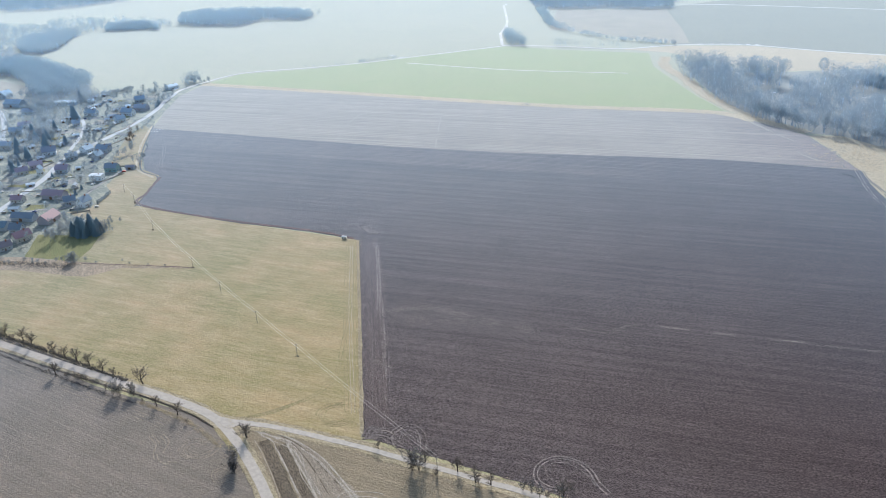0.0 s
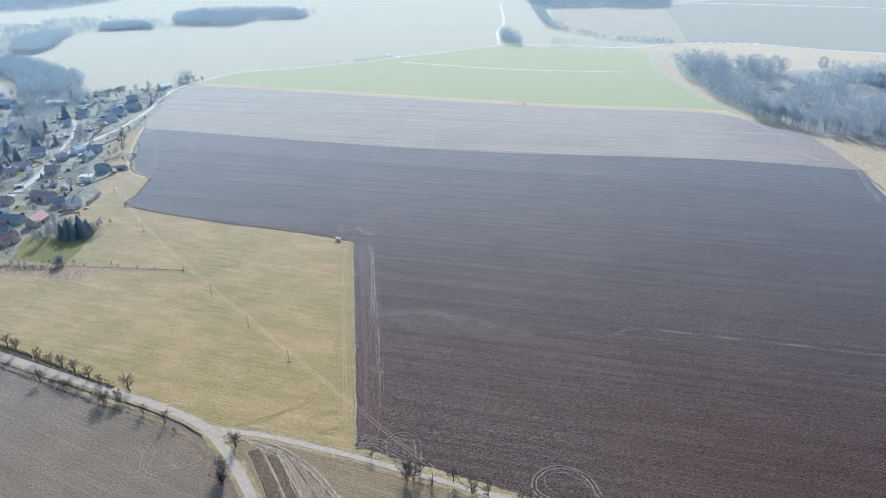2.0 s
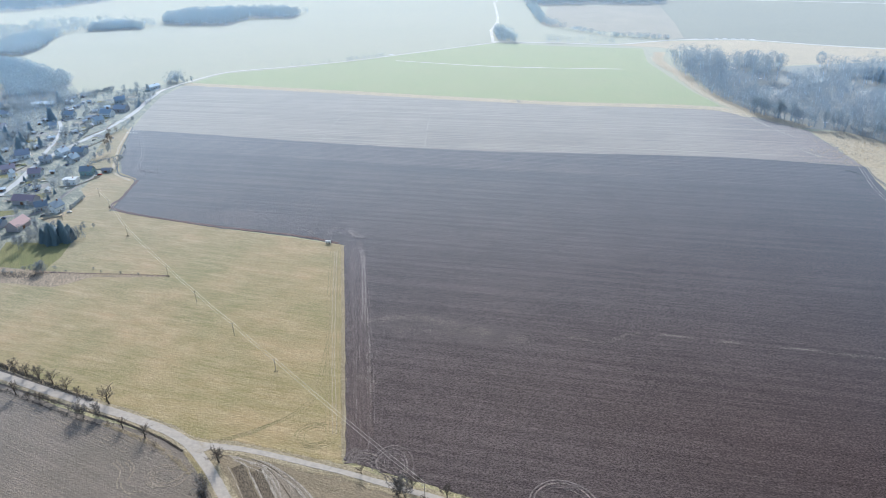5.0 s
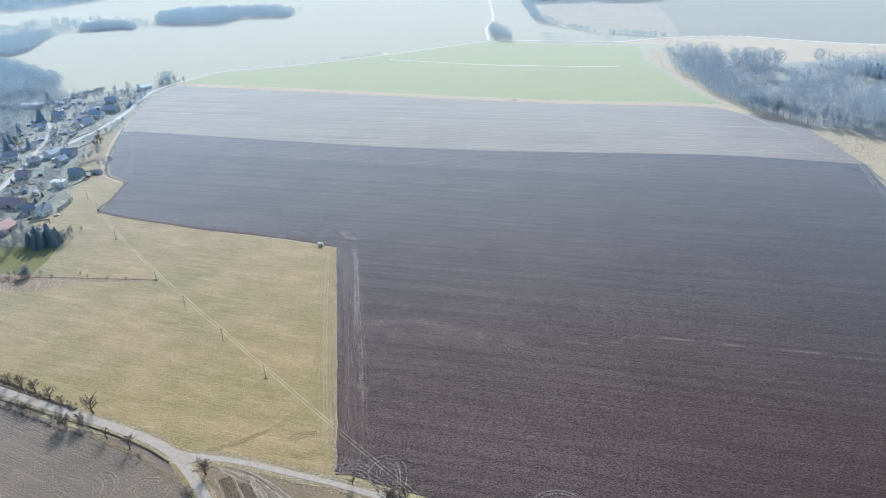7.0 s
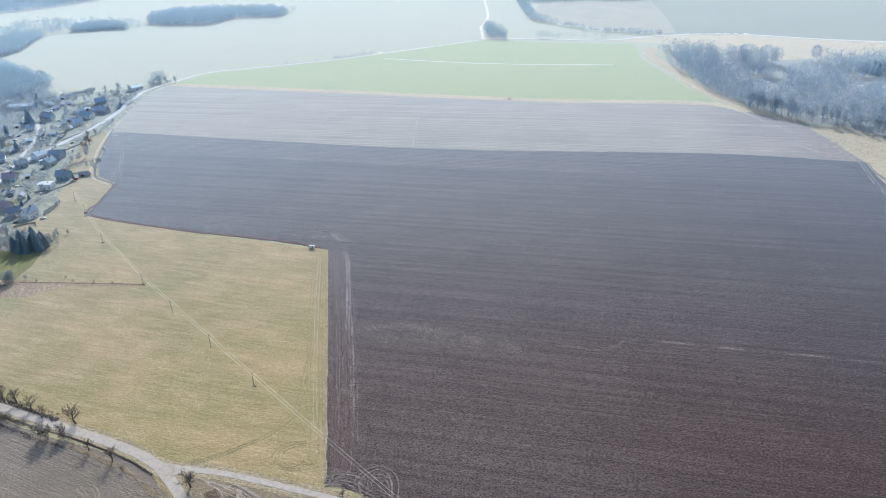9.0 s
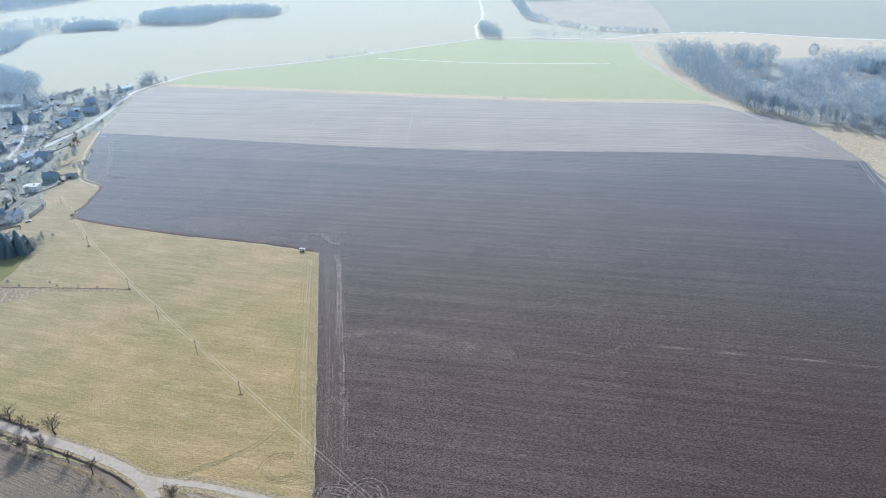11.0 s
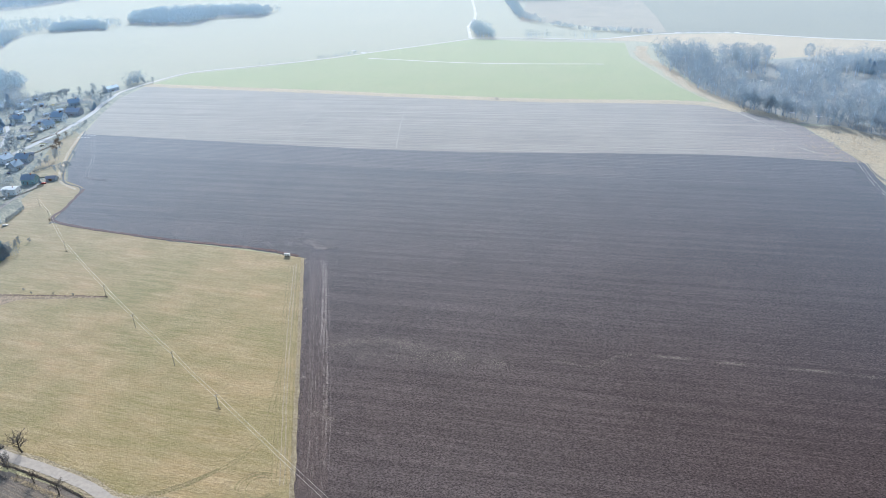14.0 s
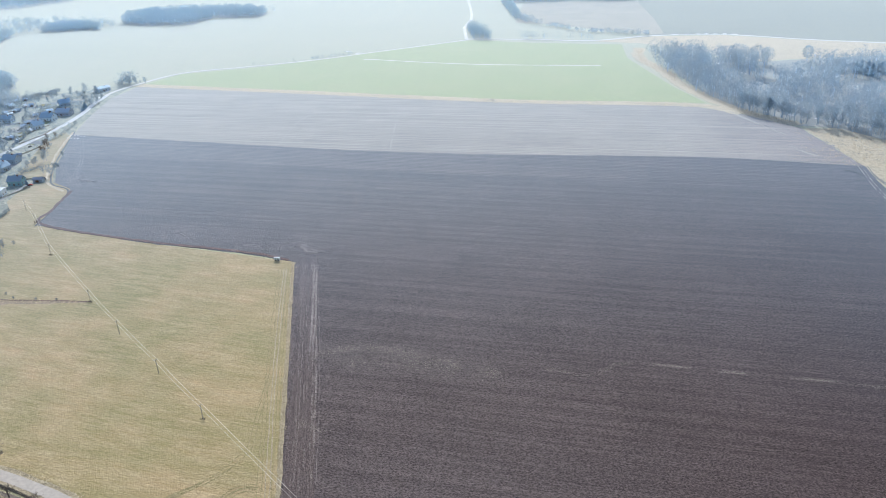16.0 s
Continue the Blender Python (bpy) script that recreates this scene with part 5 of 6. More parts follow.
while k < 34:
    y = r.uniform(465, 880)
    x = -448 - (y - 470) * 0.1 + r.uniform(-70, 45)
    if x > -392 - (y - 470) * 0.25 or any((x - q[1]) ** 2 + (y - q[2]) ** 2 < 150 for q in HOUSES):
        continue
    c = r.choice(("car_white", "car_white", "car_grey", "car_blue", "car_grey"))
    car(x, y, r.uniform(0, 180), c, {"car_white": "white", "car_grey": "grey", "car_blue": "dark blue", "car_red": "dark red"}[c] + " car parked beside a village garden")
    k += 1

# trees of the village
for x, y, s in ((-346, 428, 0.95), (-341, 430, 1.2), (-336, 427, 1.15), (-331, 431, 1.1), (-327, 428, 0.85), (-343, 437, 1.0), (-337, 438, 1.15), (-330, 437, 0.9), (-339, 424, 0.8), (-334, 423, 0.6), (-345, 433, 1.05), (-340, 434, 0.9), (-333, 434, 1.2), (-329, 433, 1.0), (-337, 429, 1.0), (-326, 434, 0.8)):
    spruce(x, y, s)
for x, y, s in ((-357, 428, 0.6), (-353, 434, 0.65), (-350, 427, 0.5), (-321, 433, 0.5), (-324, 436, 0.55), (-361, 436, 0.55)):
    tall_tree(x, y, s)
for x, y, s in ((-515, 655, 1.2), (-538, 640, 1.3), (-500, 668, 0.9), (-527, 678, 1.1), (-560, 700, 1.2), (-545, 720, 1.1)):
    spruce(x, y, s, "dark spruces in the gardens")
for x, y, s in ((-549.6, 770.8, 1.3), (-556, 778, 1.1), (-564.8, 789.9, 1.2), (-513.7, 619.9, 1.0), (-507, 613, 0.8), (-520, 612, 0.9), (-499.4, 575.5, 0.9), (-508.3, 584, 0.9), (-503, 590, 0.7), (-543.8, 680.4, 1.1), (-538, 690, 0.9),
                (-399.4, 529.3, 0.45), (-396.5, 514.9, 0.4), (-404, 590, 0.45), (-386, 577, 0.4), (-474.1, 841.2, 0.6), (-471.6, 833, 0.5), (-477, 848, 0.6), (-596.8, 863.7, 1.0), (-603, 872, 1.1), (-448, 560, 0.45), (-430, 534, 0.4)):
    spruce(x, y, s, "dark spruces in the gardens")
r = random.Random(5)
LOWER_TREES = ((-400, 530), (-425, 595), (-452, 602), (-418, 628), (-405, 640), (-372, 600), (-366, 470), (-352, 440), (-356, 446), (-362, 420), (-372, 440), (-392, 482), (-430, 530), (-470, 520), (-480, 545), (-500, 560), (-510, 590), (-520, 620), (-505, 650), (-476, 670), (-490, 700), (-480, 725), (-500, 735), (-520, 760), (-510, 790), (-530, 820), (-552, 770), (-560, 740), (-575, 690), (-590, 665), (-610, 690), (-620, 730), (-600, 770), (-615, 800), (-640, 770), (-650, 820))
UPPER_TREES = ((-600, 830), (-630, 836), (-645, 838), (-660, 842), (-580, 838), (-560, 850), (-545, 870), (-530, 890), (-515, 905), (-520, 930), (-500, 910), (-476, 862), (-474, 880), (-495, 845), (-700, 820), (-715, 860), (-690, 790), (-670, 760), (-650, 720), (-640, 690), (-620, 650), (-600, 620), (-570, 610), (-540, 590), (-520, 550), (-490, 500), (-470, 455), (-450, 440), (-462, 975), (-468, 968), (-474, 963), (-700, 900), (-680, 880), (-660, 870), (-420, 420), (-430, 405), (-405, 400))
for x, y in LOWER_TREES + UPPER_TREES:
    tall_tree(x + r.uniform(-5, 5), y + r.uniform(-5, 5), r.uniform(0.4, 0.8))
    for k in range(2):
        tall_tree(x + r.uniform(-16, 10), y + r.uniform(-16, 16), r.uniform(0.3, 0.7))
for i in range(150):
    y = r.uniform(470, 930)
    x = -455 - (y - 470) * 0.06 + r.uniform(-150, 45) * (0.5 + (y - 400) / 700)
    if x > -380 - (y - 470) * 0.22 or abs(x + 466) < 8:
        continue
    garden_shrub(x, y, r.uniform(0.5, 1.0), "garden shrubs")
for x, y, s in ((-424, 668, 0.8), (-432, 676, 0.7), (-436, 690, 0.8), (-428, 682, 0.9), (-440, 700, 0.6), (-446, 712, 0.8), (-443, 722, 0.7)):
    fruit_tree(x, y, s, "orchard trees")
for i in range(22):
    t = i / 21
    x, y = (-410 + 17 * t * 1.4, 607 + 26 * t * 1.4) if t < 0.7 else (-393 + 8 * (t - 0.7) / 0.3, 633 - 8 * (t - 0.7) / 0.3)
    garden_shrub(x, y, r.uniform(0.4, 0.6), "hedge round the paddock")
for line, count, low, high, group in ((((-582, 893), (-568.8, 911.6), (-558, 932)), 20, 1.0, 1.5, "hedge above the gardens"), (((-363.3, 491), (-363.9, 505.7), (-365.5, 518)), 14, 0.5, 0.8, "hedge beside the meadow"),
                                      (((-560, 690), (-548, 706), (-528, 690)), 18, 1.4, 2.2, "tall thicket in the gardens"), (((-645, 812), (-632, 826), (-622, 838)), 12, 1.4, 2.2, "tall thicket in the gardens"),
                                      (((-455, 660), (-470, 690), (-480, 730)), 16, 0.6, 1.0, "hedge along the village road"), (((-520, 828), (-500, 836), (-486, 842)), 14, 0.5, 0.8, "hedge between the upper gardens"),
                                      (((-540, 842), (-515, 852), (-490, 868)), 16, 0.5, 0.8, "hedge between the upper gardens")):
    path = smooth_line(line, 1.0)
    for i in range(count):
        p = path[int((len(path) - 1) * i / (count - 1))]
        garden_shrub(p.x + r.uniform(-1, 1), p.y + r.uniform(-1, 1), r.uniform(low, high), group)
# hedge below the garden and along the meadow bank
for i in range(26):
    t = i / 25
    garden_shrub(-425 + 115 * t + r.uniform(-1.5, 1.5), 375 + 6 * t + r.uniform(-3, 3), r.uniform(0.45, 0.9), "hedge below the garden")
for x, y, s in ((-319, 380, 1.9), (-317, 379, 1.7), (-321, 382, 1.5)):
    garden_shrub(x, y, s, "hedge below the garden")
for x, y in ((-300, 379.5), (-282, 384), (-274, 379), (-259, 377.5), (-246, 377)):
    garden_shrub(x, y, 0.45, "hedge below the garden")
for i in range(12):
    garden_shrub(-336 + r.uniform(-28, 22), 452 + r.uniform(-8, 8), r.uniform(0.5, 0.9), "garden shrubs")


# ---------------------------------------------------------------- woods
def inside(x, y, poly):
    c = False
    for (ax, ay), (bx, by) in zip(poly, poly[1:] + poly[:1]):
        if (ay > y) != (by > y) and x < (bx - ax) * (y - ay) / (by - ay) + ax:
            c = not c
    return c


WOOD = [(243, 1100), (234, 978), (246, 842), (270, 756), (308, 706), (340, 692), (366, 650), (430, 610), (600, 800), (600, 1000), (505, 990), (412, 985), (365, 985), (300, 1080)]
CLEARINGS = ((305, 862, 22), (325, 872, 20), (306, 955, 12), (322, 950, 10), (425, 842, 22), (450, 838, 24), (478, 832, 24), (505, 830, 20), (390, 790, 12))
r = random.Random(8)
spots = []
while len(spots) < 1300:
    x, y = r.uniform(225, 600), r.uniform(610, 1100)
    if inside(x, y, WOOD) and not (335 < x < 430 and y > 900 + (x - 335) * 0.2) and not any((x - a) ** 2 + (y - b) ** 2 < c * c for a, b, c in CLEARINGS):
        spots.append((x, y))
for i in range(52):
    t = i / 51
    x, y = (270 + (308 - 270) * t * 2, 758 - 50 * t * 2) if t < 0.5 else (308 + 60 * (t - 0.5) * 2, 707 - 55 * (t - 0.5) * 2)
    wood_tree(x + r.uniform(-2, 5), y + r.uniform(0, 9), r.uniform(0.65, 1.15))
near = sorted(spots, key=lambda p: p[1] - 0.2 * p[0])
for x, y in near[:240]:
    wood_tree(x, y, r.uniform(0.75, 1.1))

for i in range(6):
    a = i * 2.4
    wood_tree(330 + 7.5 * math.sqrt(i) * math.cos(a), 918 + 5 * math.sqrt(i) * math.sin(a), r.uniform(1.2, 1.45))
for i in range(8):
    spruce(470 + r.uniform(-20, 25), 905 + r.uniform(-14, 14), r.uniform(1.0, 1.3), "spruces among the bare trees of the wood")


def far_trees(name, places, label, seed, h0=12, h1=20, blades=48, wide=0.2, mat=None):
    """Many small leafless trees of a distant wood, in one mesh."""
    rng = np.random.default_rng(seed)
    k = len(places)
    pos = np.zeros((k, 3))
    pos[:, :2] = places
    h = rng.uniform(h0, h1, k)
    # twigs, filling a rounded crown
    d = rng.normal(size=(k, blades, 3))
    d /= np.linalg.norm(d, axis=-1, keepdims=True)
    q = d * rng.uniform(0.4, 1.0, (k, blades, 1)) ** 0.4
    wide_crown = rng.uniform(0.24, 0.38, (k, 1, 1))
    a = q * np.array([1.0, 1.0, 0]) * h[:, None, None] * wide_crown
    a[..., 2] = h[:, None] * (0.58 + 0.36 * q[..., 2])
    a += pos[:, None]
    e = d + rng.normal(size=(k, blades, 3)) * 0.75 + np.array([0, 0, 0.15])
    e /= np.linalg.norm(e, axis=-1, keepdims=True)
    b = a + e * h[:, None, None] * rng.uniform(0.07, 0.14, (k, blades, 1))
    s = np.cross(e, rng.normal(size=(k, blades, 3)))
    s /= np.linalg.norm(s, axis=-1, keepdims=True)
    s *= wide
    va = np.stack([a - s, a + s, b + s * 0.2, b - s * 0.2], 2).reshape(-1, 3)
    fa = np.arange(len(va)).reshape(-1, 4)
    # trunks
    tr = np.array([[0.011, 0, 0], [-0.0055, 0.0095, 0], [-0.0055, -0.0095, 0]])
    lo = pos[:, None] + tr * h[:, None, None]
    hi = lo.copy()
    hi[..., 2] += h[:, None] * 0.6
    vb = np.concatenate([lo, hi], 1).reshape(-1, 3)
    base = len(va) + 6 * np.arange(k)[:, None, None]
    fb = (base + np.array([[0, 1, 4, 3], [1, 2, 5, 4], [2, 0, 3, 5]])).reshape(-1, 4)
    me = bpy.data.meshes.new(name)
    me.from_pydata(np.concatenate([va, vb]).tolist(), [], np.concatenate([fa, fb]).tolist())
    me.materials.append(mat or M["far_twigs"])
    me.materials.append(M["pale_bark"])
    me.polygons.foreach_set("material_index", [0] * len(fa) + [1] * len(fb))
    return tagged(new(name, me), label, "wood", "", "stuff")


def scatter(poly, count, seed):
    q = random.Random(seed)
    xs, ys = [p[0] for p in poly], [p[1] for p in poly]
    out = []
    while len(out) < count:
        x, y = q.uniform(min(xs), max(xs)), q.uniform(min(ys), max(ys))
        if inside(x, y, poly):
            out.append((x, y))
    return out


r = random.Random(21)
loose = []
while len(loose) < 560:
    x, y = r.uniform(-790, -490), r.uniform(560, 900)
    if inside(x, y, [(-500, 580), (-520, 640), (-505, 700), (-545, 790), (-520, 880), (-640, 900), (-790, 900), (-790, 780), (-650, 600)]) and all((x - q[1]) ** 2 + (y - q[2]) ** 2 > 130 for q in HOUSES) and noise.noise(Vector((x, y, 0)) * 0.02) > -0.15:
        loose.append((x, y))
far_trees("garden_trees", loose, "leafless garden trees between the houses", 19, 5, 13, 70, 0.15, mat=M["village_twigs"])
loose = []
while len(loose) < 950:
    y = r.uniform(470, 930)
    x = -440 - (y - 470) * 0.09 + r.uniform(-55, 45)
    if x < -375 - (y - 470) * 0.24 and all((x - q[1]) ** 2 + (y - q[2]) ** 2 > 90 for q in HOUSES) and abs(x + 446 + (y - 480) * 0.05) > 9 and noise.noise(Vector((x, y, 4)) * 0.045) > 0.05:
        loose.append((x, y))
far_trees("garden_bushes", loose, "leafless bushes and small garden trees", 20, 2, 7, 60, 0.13, mat=M["village_twigs"])
for i in range(22):
    y0 = 470 + 14 * i + r.uniform(-4, 4)
    x0 = -452 - (y0 - 470) * 0.12 + (12 if i % 2 else -34) + r.uniform(-8, 8)
    a = radians(r.choice((-25, -5, 10, 60, 75)))
    row = [(x0 + 1.1 * k * math.cos(a) + r.uniform(-0.4, 0.4), y0 + 1.1 * k * math.sin(a) + r.uniform(-0.4, 0.4)) for k in range(r.randrange(12, 26))]
    far_trees("garden_hedge", [p for p in row if all((p[0] - q[1]) ** 2 + (p[1] - q[2] + 3.5) ** 2 > 70 for q in HOUSES)] or row, "dark leafless hedge between two gardens", 200 + i, 1.2, 2.6, 60, 0.1, M["village_twigs"])
far_trees("roadside_trees", [(315 + 75 * i / 24 + r.uniform(-1, 1), 1216 - 16 * i / 24) for i in range(25)], "low shrubs along the far road", 22, 1.5, 3.5, mat=M["hazed_twigs"])
far_trees("village_grove", scatter([(-530, 640), (-545, 700), (-580, 780), (-610, 850), (-650, 850), (-600, 745), (-575, 650)], 150, 18), "thick grove of leafless trees in the village", 18, 8, 15, mat=M["village_twigs"])
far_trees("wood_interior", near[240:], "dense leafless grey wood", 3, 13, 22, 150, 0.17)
VILLAGE_WOOD = [(-875, 1042), (-817, 1030), (-750, 974), (-681, 883), (-646, 882), (-636, 914), (-640, 969), (-664, 1001), (-711, 1032), (-758, 1069), (-816, 1119), (-889, 1149), (-958, 1154)]
VALLEY_WOOD = [(-934, 1232), (-892, 1228), (-884, 1262), (-901, 1325), (-935, 1401), (-946, 1467), (-988, 1450), (-1019, 1396), (-1002, 1315)]
STREAM_BELT = [(-984, 1464), (-914, 1494), (-877, 1562), (-788, 1518), (-768, 1532), (-807, 1587), (-900, 1635), (-1020, 1670), (-1122, 1665), (-1120, 1593)]
COPSE = [(-914, 1494), (-877, 1498), (-836, 1508), (-788, 1502), (-823, 1564), (-896, 1599), (-941, 1579)]
MID_WOOD = [(-783, 1584), (-719, 1542), (-605, 1527), (-605, 1594), (-589, 1627), (-487, 1604), (-483, 1677), (-553, 1736), (-676, 1756), (-794, 1754), (-813, 1678)]
RIDGE_WOOD = [(70, 1705), (187, 1695), (298, 1667), (355, 1676), (368, 1766), (420, 1900), (20, 1950), (40, 1760)]
WEST_WOOD = [(-1616, 2026), (-1416, 1895), (-1329, 1904), (-1265, 1953), (-1226, 2034), (-1185, 2108), (-1215, 2201), (-1509, 2325), (-1798, 2386)]
STREAM_WOOD = [(-1150, 1250), (-1020, 1190), (-960, 1160), (-940, 1225), (-1010, 1310), (-1030, 1400), (-990, 1460), (-1120, 1590), (-1300, 1600)]
for poly in (VILLAGE_WOOD, VALLEY_WOOD, COPSE, MID_WOOD, RIDGE_WOOD, WEST_WOOD):
    slab("wood_floor", poly, 0.16, M["forest_floor"], "dull leaf litter under the trees of a far wood", "ground", wobble=6.0)
far_trees("village_wood", scatter(VILLAGE_WOOD, 800, 4), "leafless grey wood behind the village", 4, 11, 21, 130, 0.3, mat=M["hazed_twigs"])
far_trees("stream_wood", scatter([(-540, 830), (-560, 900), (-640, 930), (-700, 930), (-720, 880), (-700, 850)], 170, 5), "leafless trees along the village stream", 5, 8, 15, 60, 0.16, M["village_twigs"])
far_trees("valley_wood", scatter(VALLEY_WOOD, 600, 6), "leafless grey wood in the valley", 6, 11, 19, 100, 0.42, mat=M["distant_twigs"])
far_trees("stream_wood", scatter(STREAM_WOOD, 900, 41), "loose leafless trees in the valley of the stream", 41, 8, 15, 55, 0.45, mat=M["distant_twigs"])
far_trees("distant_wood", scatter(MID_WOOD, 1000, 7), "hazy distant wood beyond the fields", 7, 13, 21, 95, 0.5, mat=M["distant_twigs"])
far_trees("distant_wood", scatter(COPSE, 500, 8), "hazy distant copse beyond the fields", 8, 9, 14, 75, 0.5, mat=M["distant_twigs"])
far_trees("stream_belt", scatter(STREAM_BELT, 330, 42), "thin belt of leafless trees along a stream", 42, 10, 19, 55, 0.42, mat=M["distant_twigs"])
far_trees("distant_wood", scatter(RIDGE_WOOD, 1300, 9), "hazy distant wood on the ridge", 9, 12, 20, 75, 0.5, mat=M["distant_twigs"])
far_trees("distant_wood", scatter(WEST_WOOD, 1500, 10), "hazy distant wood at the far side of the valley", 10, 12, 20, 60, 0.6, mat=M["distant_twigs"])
far_trees("distant_trees", [(-486, 1700), (-480, 1690), (-491, 1685), (-478, 1703)], "lone trees beside a distant wood", 43, 12, 17, 90, 0.4, mat=M["distant_twigs"])
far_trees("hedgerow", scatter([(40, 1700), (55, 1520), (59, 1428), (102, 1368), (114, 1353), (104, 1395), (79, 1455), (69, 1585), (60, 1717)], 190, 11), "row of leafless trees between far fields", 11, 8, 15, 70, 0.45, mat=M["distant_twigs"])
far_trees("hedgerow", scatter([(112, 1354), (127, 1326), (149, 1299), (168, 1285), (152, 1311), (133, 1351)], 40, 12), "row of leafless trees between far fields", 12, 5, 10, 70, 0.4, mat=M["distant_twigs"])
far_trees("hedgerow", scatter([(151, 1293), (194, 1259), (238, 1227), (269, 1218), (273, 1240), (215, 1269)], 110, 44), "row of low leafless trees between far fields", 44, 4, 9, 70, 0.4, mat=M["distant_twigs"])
far_trees("roadside_trees", scatter([(-26, 1318), (-12, 1234), (16, 1226), (14, 1266), (0, 1328), (-20, 1369)], 120, 13), "clump of leafless trees at the road fork", 13, 10, 19, 70, 0.22, mat=M["hazed_twigs"])
far_trees("roadside_trees", scatter([(60, 1228), (180, 1196), (182, 1200), (62, 1233)], 26, 14), "sparse leafless trees along the far road", 14, 10, 17, mat=M["hazed_twigs"])
far_trees("roadside_trees", [(-336 + 9 * i * (1.3 if i % 3 else 1.0), 1072 + 3.7 * i) for i in range(10)], "small leafless trees along the road", 15, 3, 7)
far_trees("roadside_trees", scatter([(-252, 1102), (-190, 1136), (-192, 1140), (-255, 1108)], 22, 16), "small leafless trees along the road", 16, 4, 8)
far_trees("field_shrub", scatter([(10, 820), (18, 820), (18, 826), (10, 826)], 6, 17), "lone shrub on the grass strip", 17, 2, 4)

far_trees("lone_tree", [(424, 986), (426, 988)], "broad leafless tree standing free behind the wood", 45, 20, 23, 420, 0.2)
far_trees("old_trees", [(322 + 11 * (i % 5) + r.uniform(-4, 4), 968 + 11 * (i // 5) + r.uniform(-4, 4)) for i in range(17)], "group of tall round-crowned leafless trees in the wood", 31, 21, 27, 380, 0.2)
far_trees("roadside_trees", [(-491 + r.uniform(-9, 14), 978 + r.uniform(-7, 7)) for i in range(16)], "dense clump of leafless trees at the road bend", 32, 12, 18, 90, 0.2)
far_trees("roadside_trees", [(-474 + r.uniform(-6, 6), 846 + r.uniform(-20, 24)) for i in range(14)], "leafless trees beside the village road", 33, 7, 12, 90, 0.18, M["village_twigs"])
far_trees("village_grove", scatter([(-647, 835), (-640, 865), (-561, 790), (-526, 714), (-503, 649), (-495, 602), (-520, 620), (-569, 703)], 95, 34), "thick dark grove of leafless trees in the village", 34, 10, 17, 70, 0.2, M["village_twigs"])
far_trees("village_grove", scatter([(-702, 972), (-623, 931), (-571, 847), (-587, 833), (-643, 898)], 90, 35), "leafless trees at the foot of the village wood", 35, 10, 18, 70, 0.2, M["village_twigs"])
far_trees("hedgerow", [(-598 + 42 * i / 39 + r.uniform(-2, 2), 886 + 42 * i / 39 + r.uniform(-2, 2)) for i in range(40)], "dark hedge above the village gardens", 36, 4, 8, 60, 0.2, M["village_twigs"])
far_trees("roadside_trees", [(-489 + r.uniform(-10, 12), 976 + r.uniform(-6, 6)) for i in range(26)], "dense undergrowth below the trees at the road bend", 37, 5, 11, 60, 0.2)
far_trees("garden_bushes", [(-322 + r.uniform(-4, 5), 431 + r.uniform(-5, 6)) for i in range(10)] + [(-356 + r.uniform(-7, 6), 433 + r.uniform(-6, 8)) for i in range(12)], "leafless bushes round the spruces", 38, 4, 9, 90, 0.1, M["village_twigs"])
far_trees("bank_bushes", [(-318 + r.uniform(-3, 3), 380 + r.uniform(-2, 2)) for i in range(6)], "tall leafless bush on the bank", 39, 5, 9, 90, 0.1, M["village_twigs"])
EDGE = [(247 + (270 - 247) * t + r.uniform(0, 5), 1090 + (756 - 1090) * t) for t in (i / 79 for i in range(80))]
EDGE += [(325 + (430 - 325) * t + r.uniform(-2, 5), 702 + (612 - 702) * t + r.uniform(0, 6)) for t in (i / 69 for i in range(70))]
far_trees("wood_undergrowth", EDGE, "thick leafless undergrowth at the edge of the wood", 40, 4, 12, 60, 0.17)


# ---------------------------------------------------------------- furrows, clods and grass
def furrows(parent, outline, angle, spacing, height, base, mat, keep_out=lambda x, y: False, reach=1e9):
    """Ridges drawn along a field, row by row, cut off at its outline."""
    c, s = math.cos(radians(angle)), math.sin(radians(angle))
    loop_uv = [(x * c + y * s, -x * s + y * c) for x, y in outline]
    v0, v1 = min(p[1] for p in loop_uv), max(p[1] for p in loop_uv)
    verts, faces = [], []
    rows = int((v1 - v0) / spacing)
    for i in range(rows):
        v = v0 + (i + 0.5) * spacing
        if v - v0 > reach:
            break
        cuts = sorted(a[0] + (b[0] - a[0]) * (v - a[1]) / (b[1] - a[1]) for a, b in zip(loop_uv, loop_uv[1:] + loop_uv[:1]) if (a[1] > v) != (b[1] > v))
        for u0, u1 in zip(cuts[::2], cuts[1::2]):
            n = int((u1 - u0 - 3) / 3.2)
            last = False
            for k in range(n + 1):
                u = u0 + 1.5 + (u1 - u0 - 3) * k / max(n, 1)
                x, y = u * c - v * s, u * s + v * c
                if keep_out(x, y):
                    last = False
                    continue
                q = Vector((x, y, 0))
                z = height * (0.7 + 0.9 * noise.noise(q * 0.45) + 0.3 * noise.noise(Vector((0, v * 3.1, 0))))
                w = spacing * 0.5
                o = 0.22 * spacing * noise.noise(q * 0.3 + Vector((9, 2, 0)))
                m = len(verts)
                for dv, h in ((-w, 0.0), (o, z), (w, 0.0)):
                    verts.append((u * c - (v + dv) * s, u * s + (v + dv) * c, base + h))
                if last:
                    faces += [(m - 3, m, m + 1, m - 2), (m - 2, m + 1, m + 2, m - 1)]
                last = True
    ob = piece("furrow_ridges", mesh_of("furrow_ridges", verts, [tuple(f) for f in faces], mat), parent, "low uneven soil ridges")
    return tagged(ob, kind="stuff")


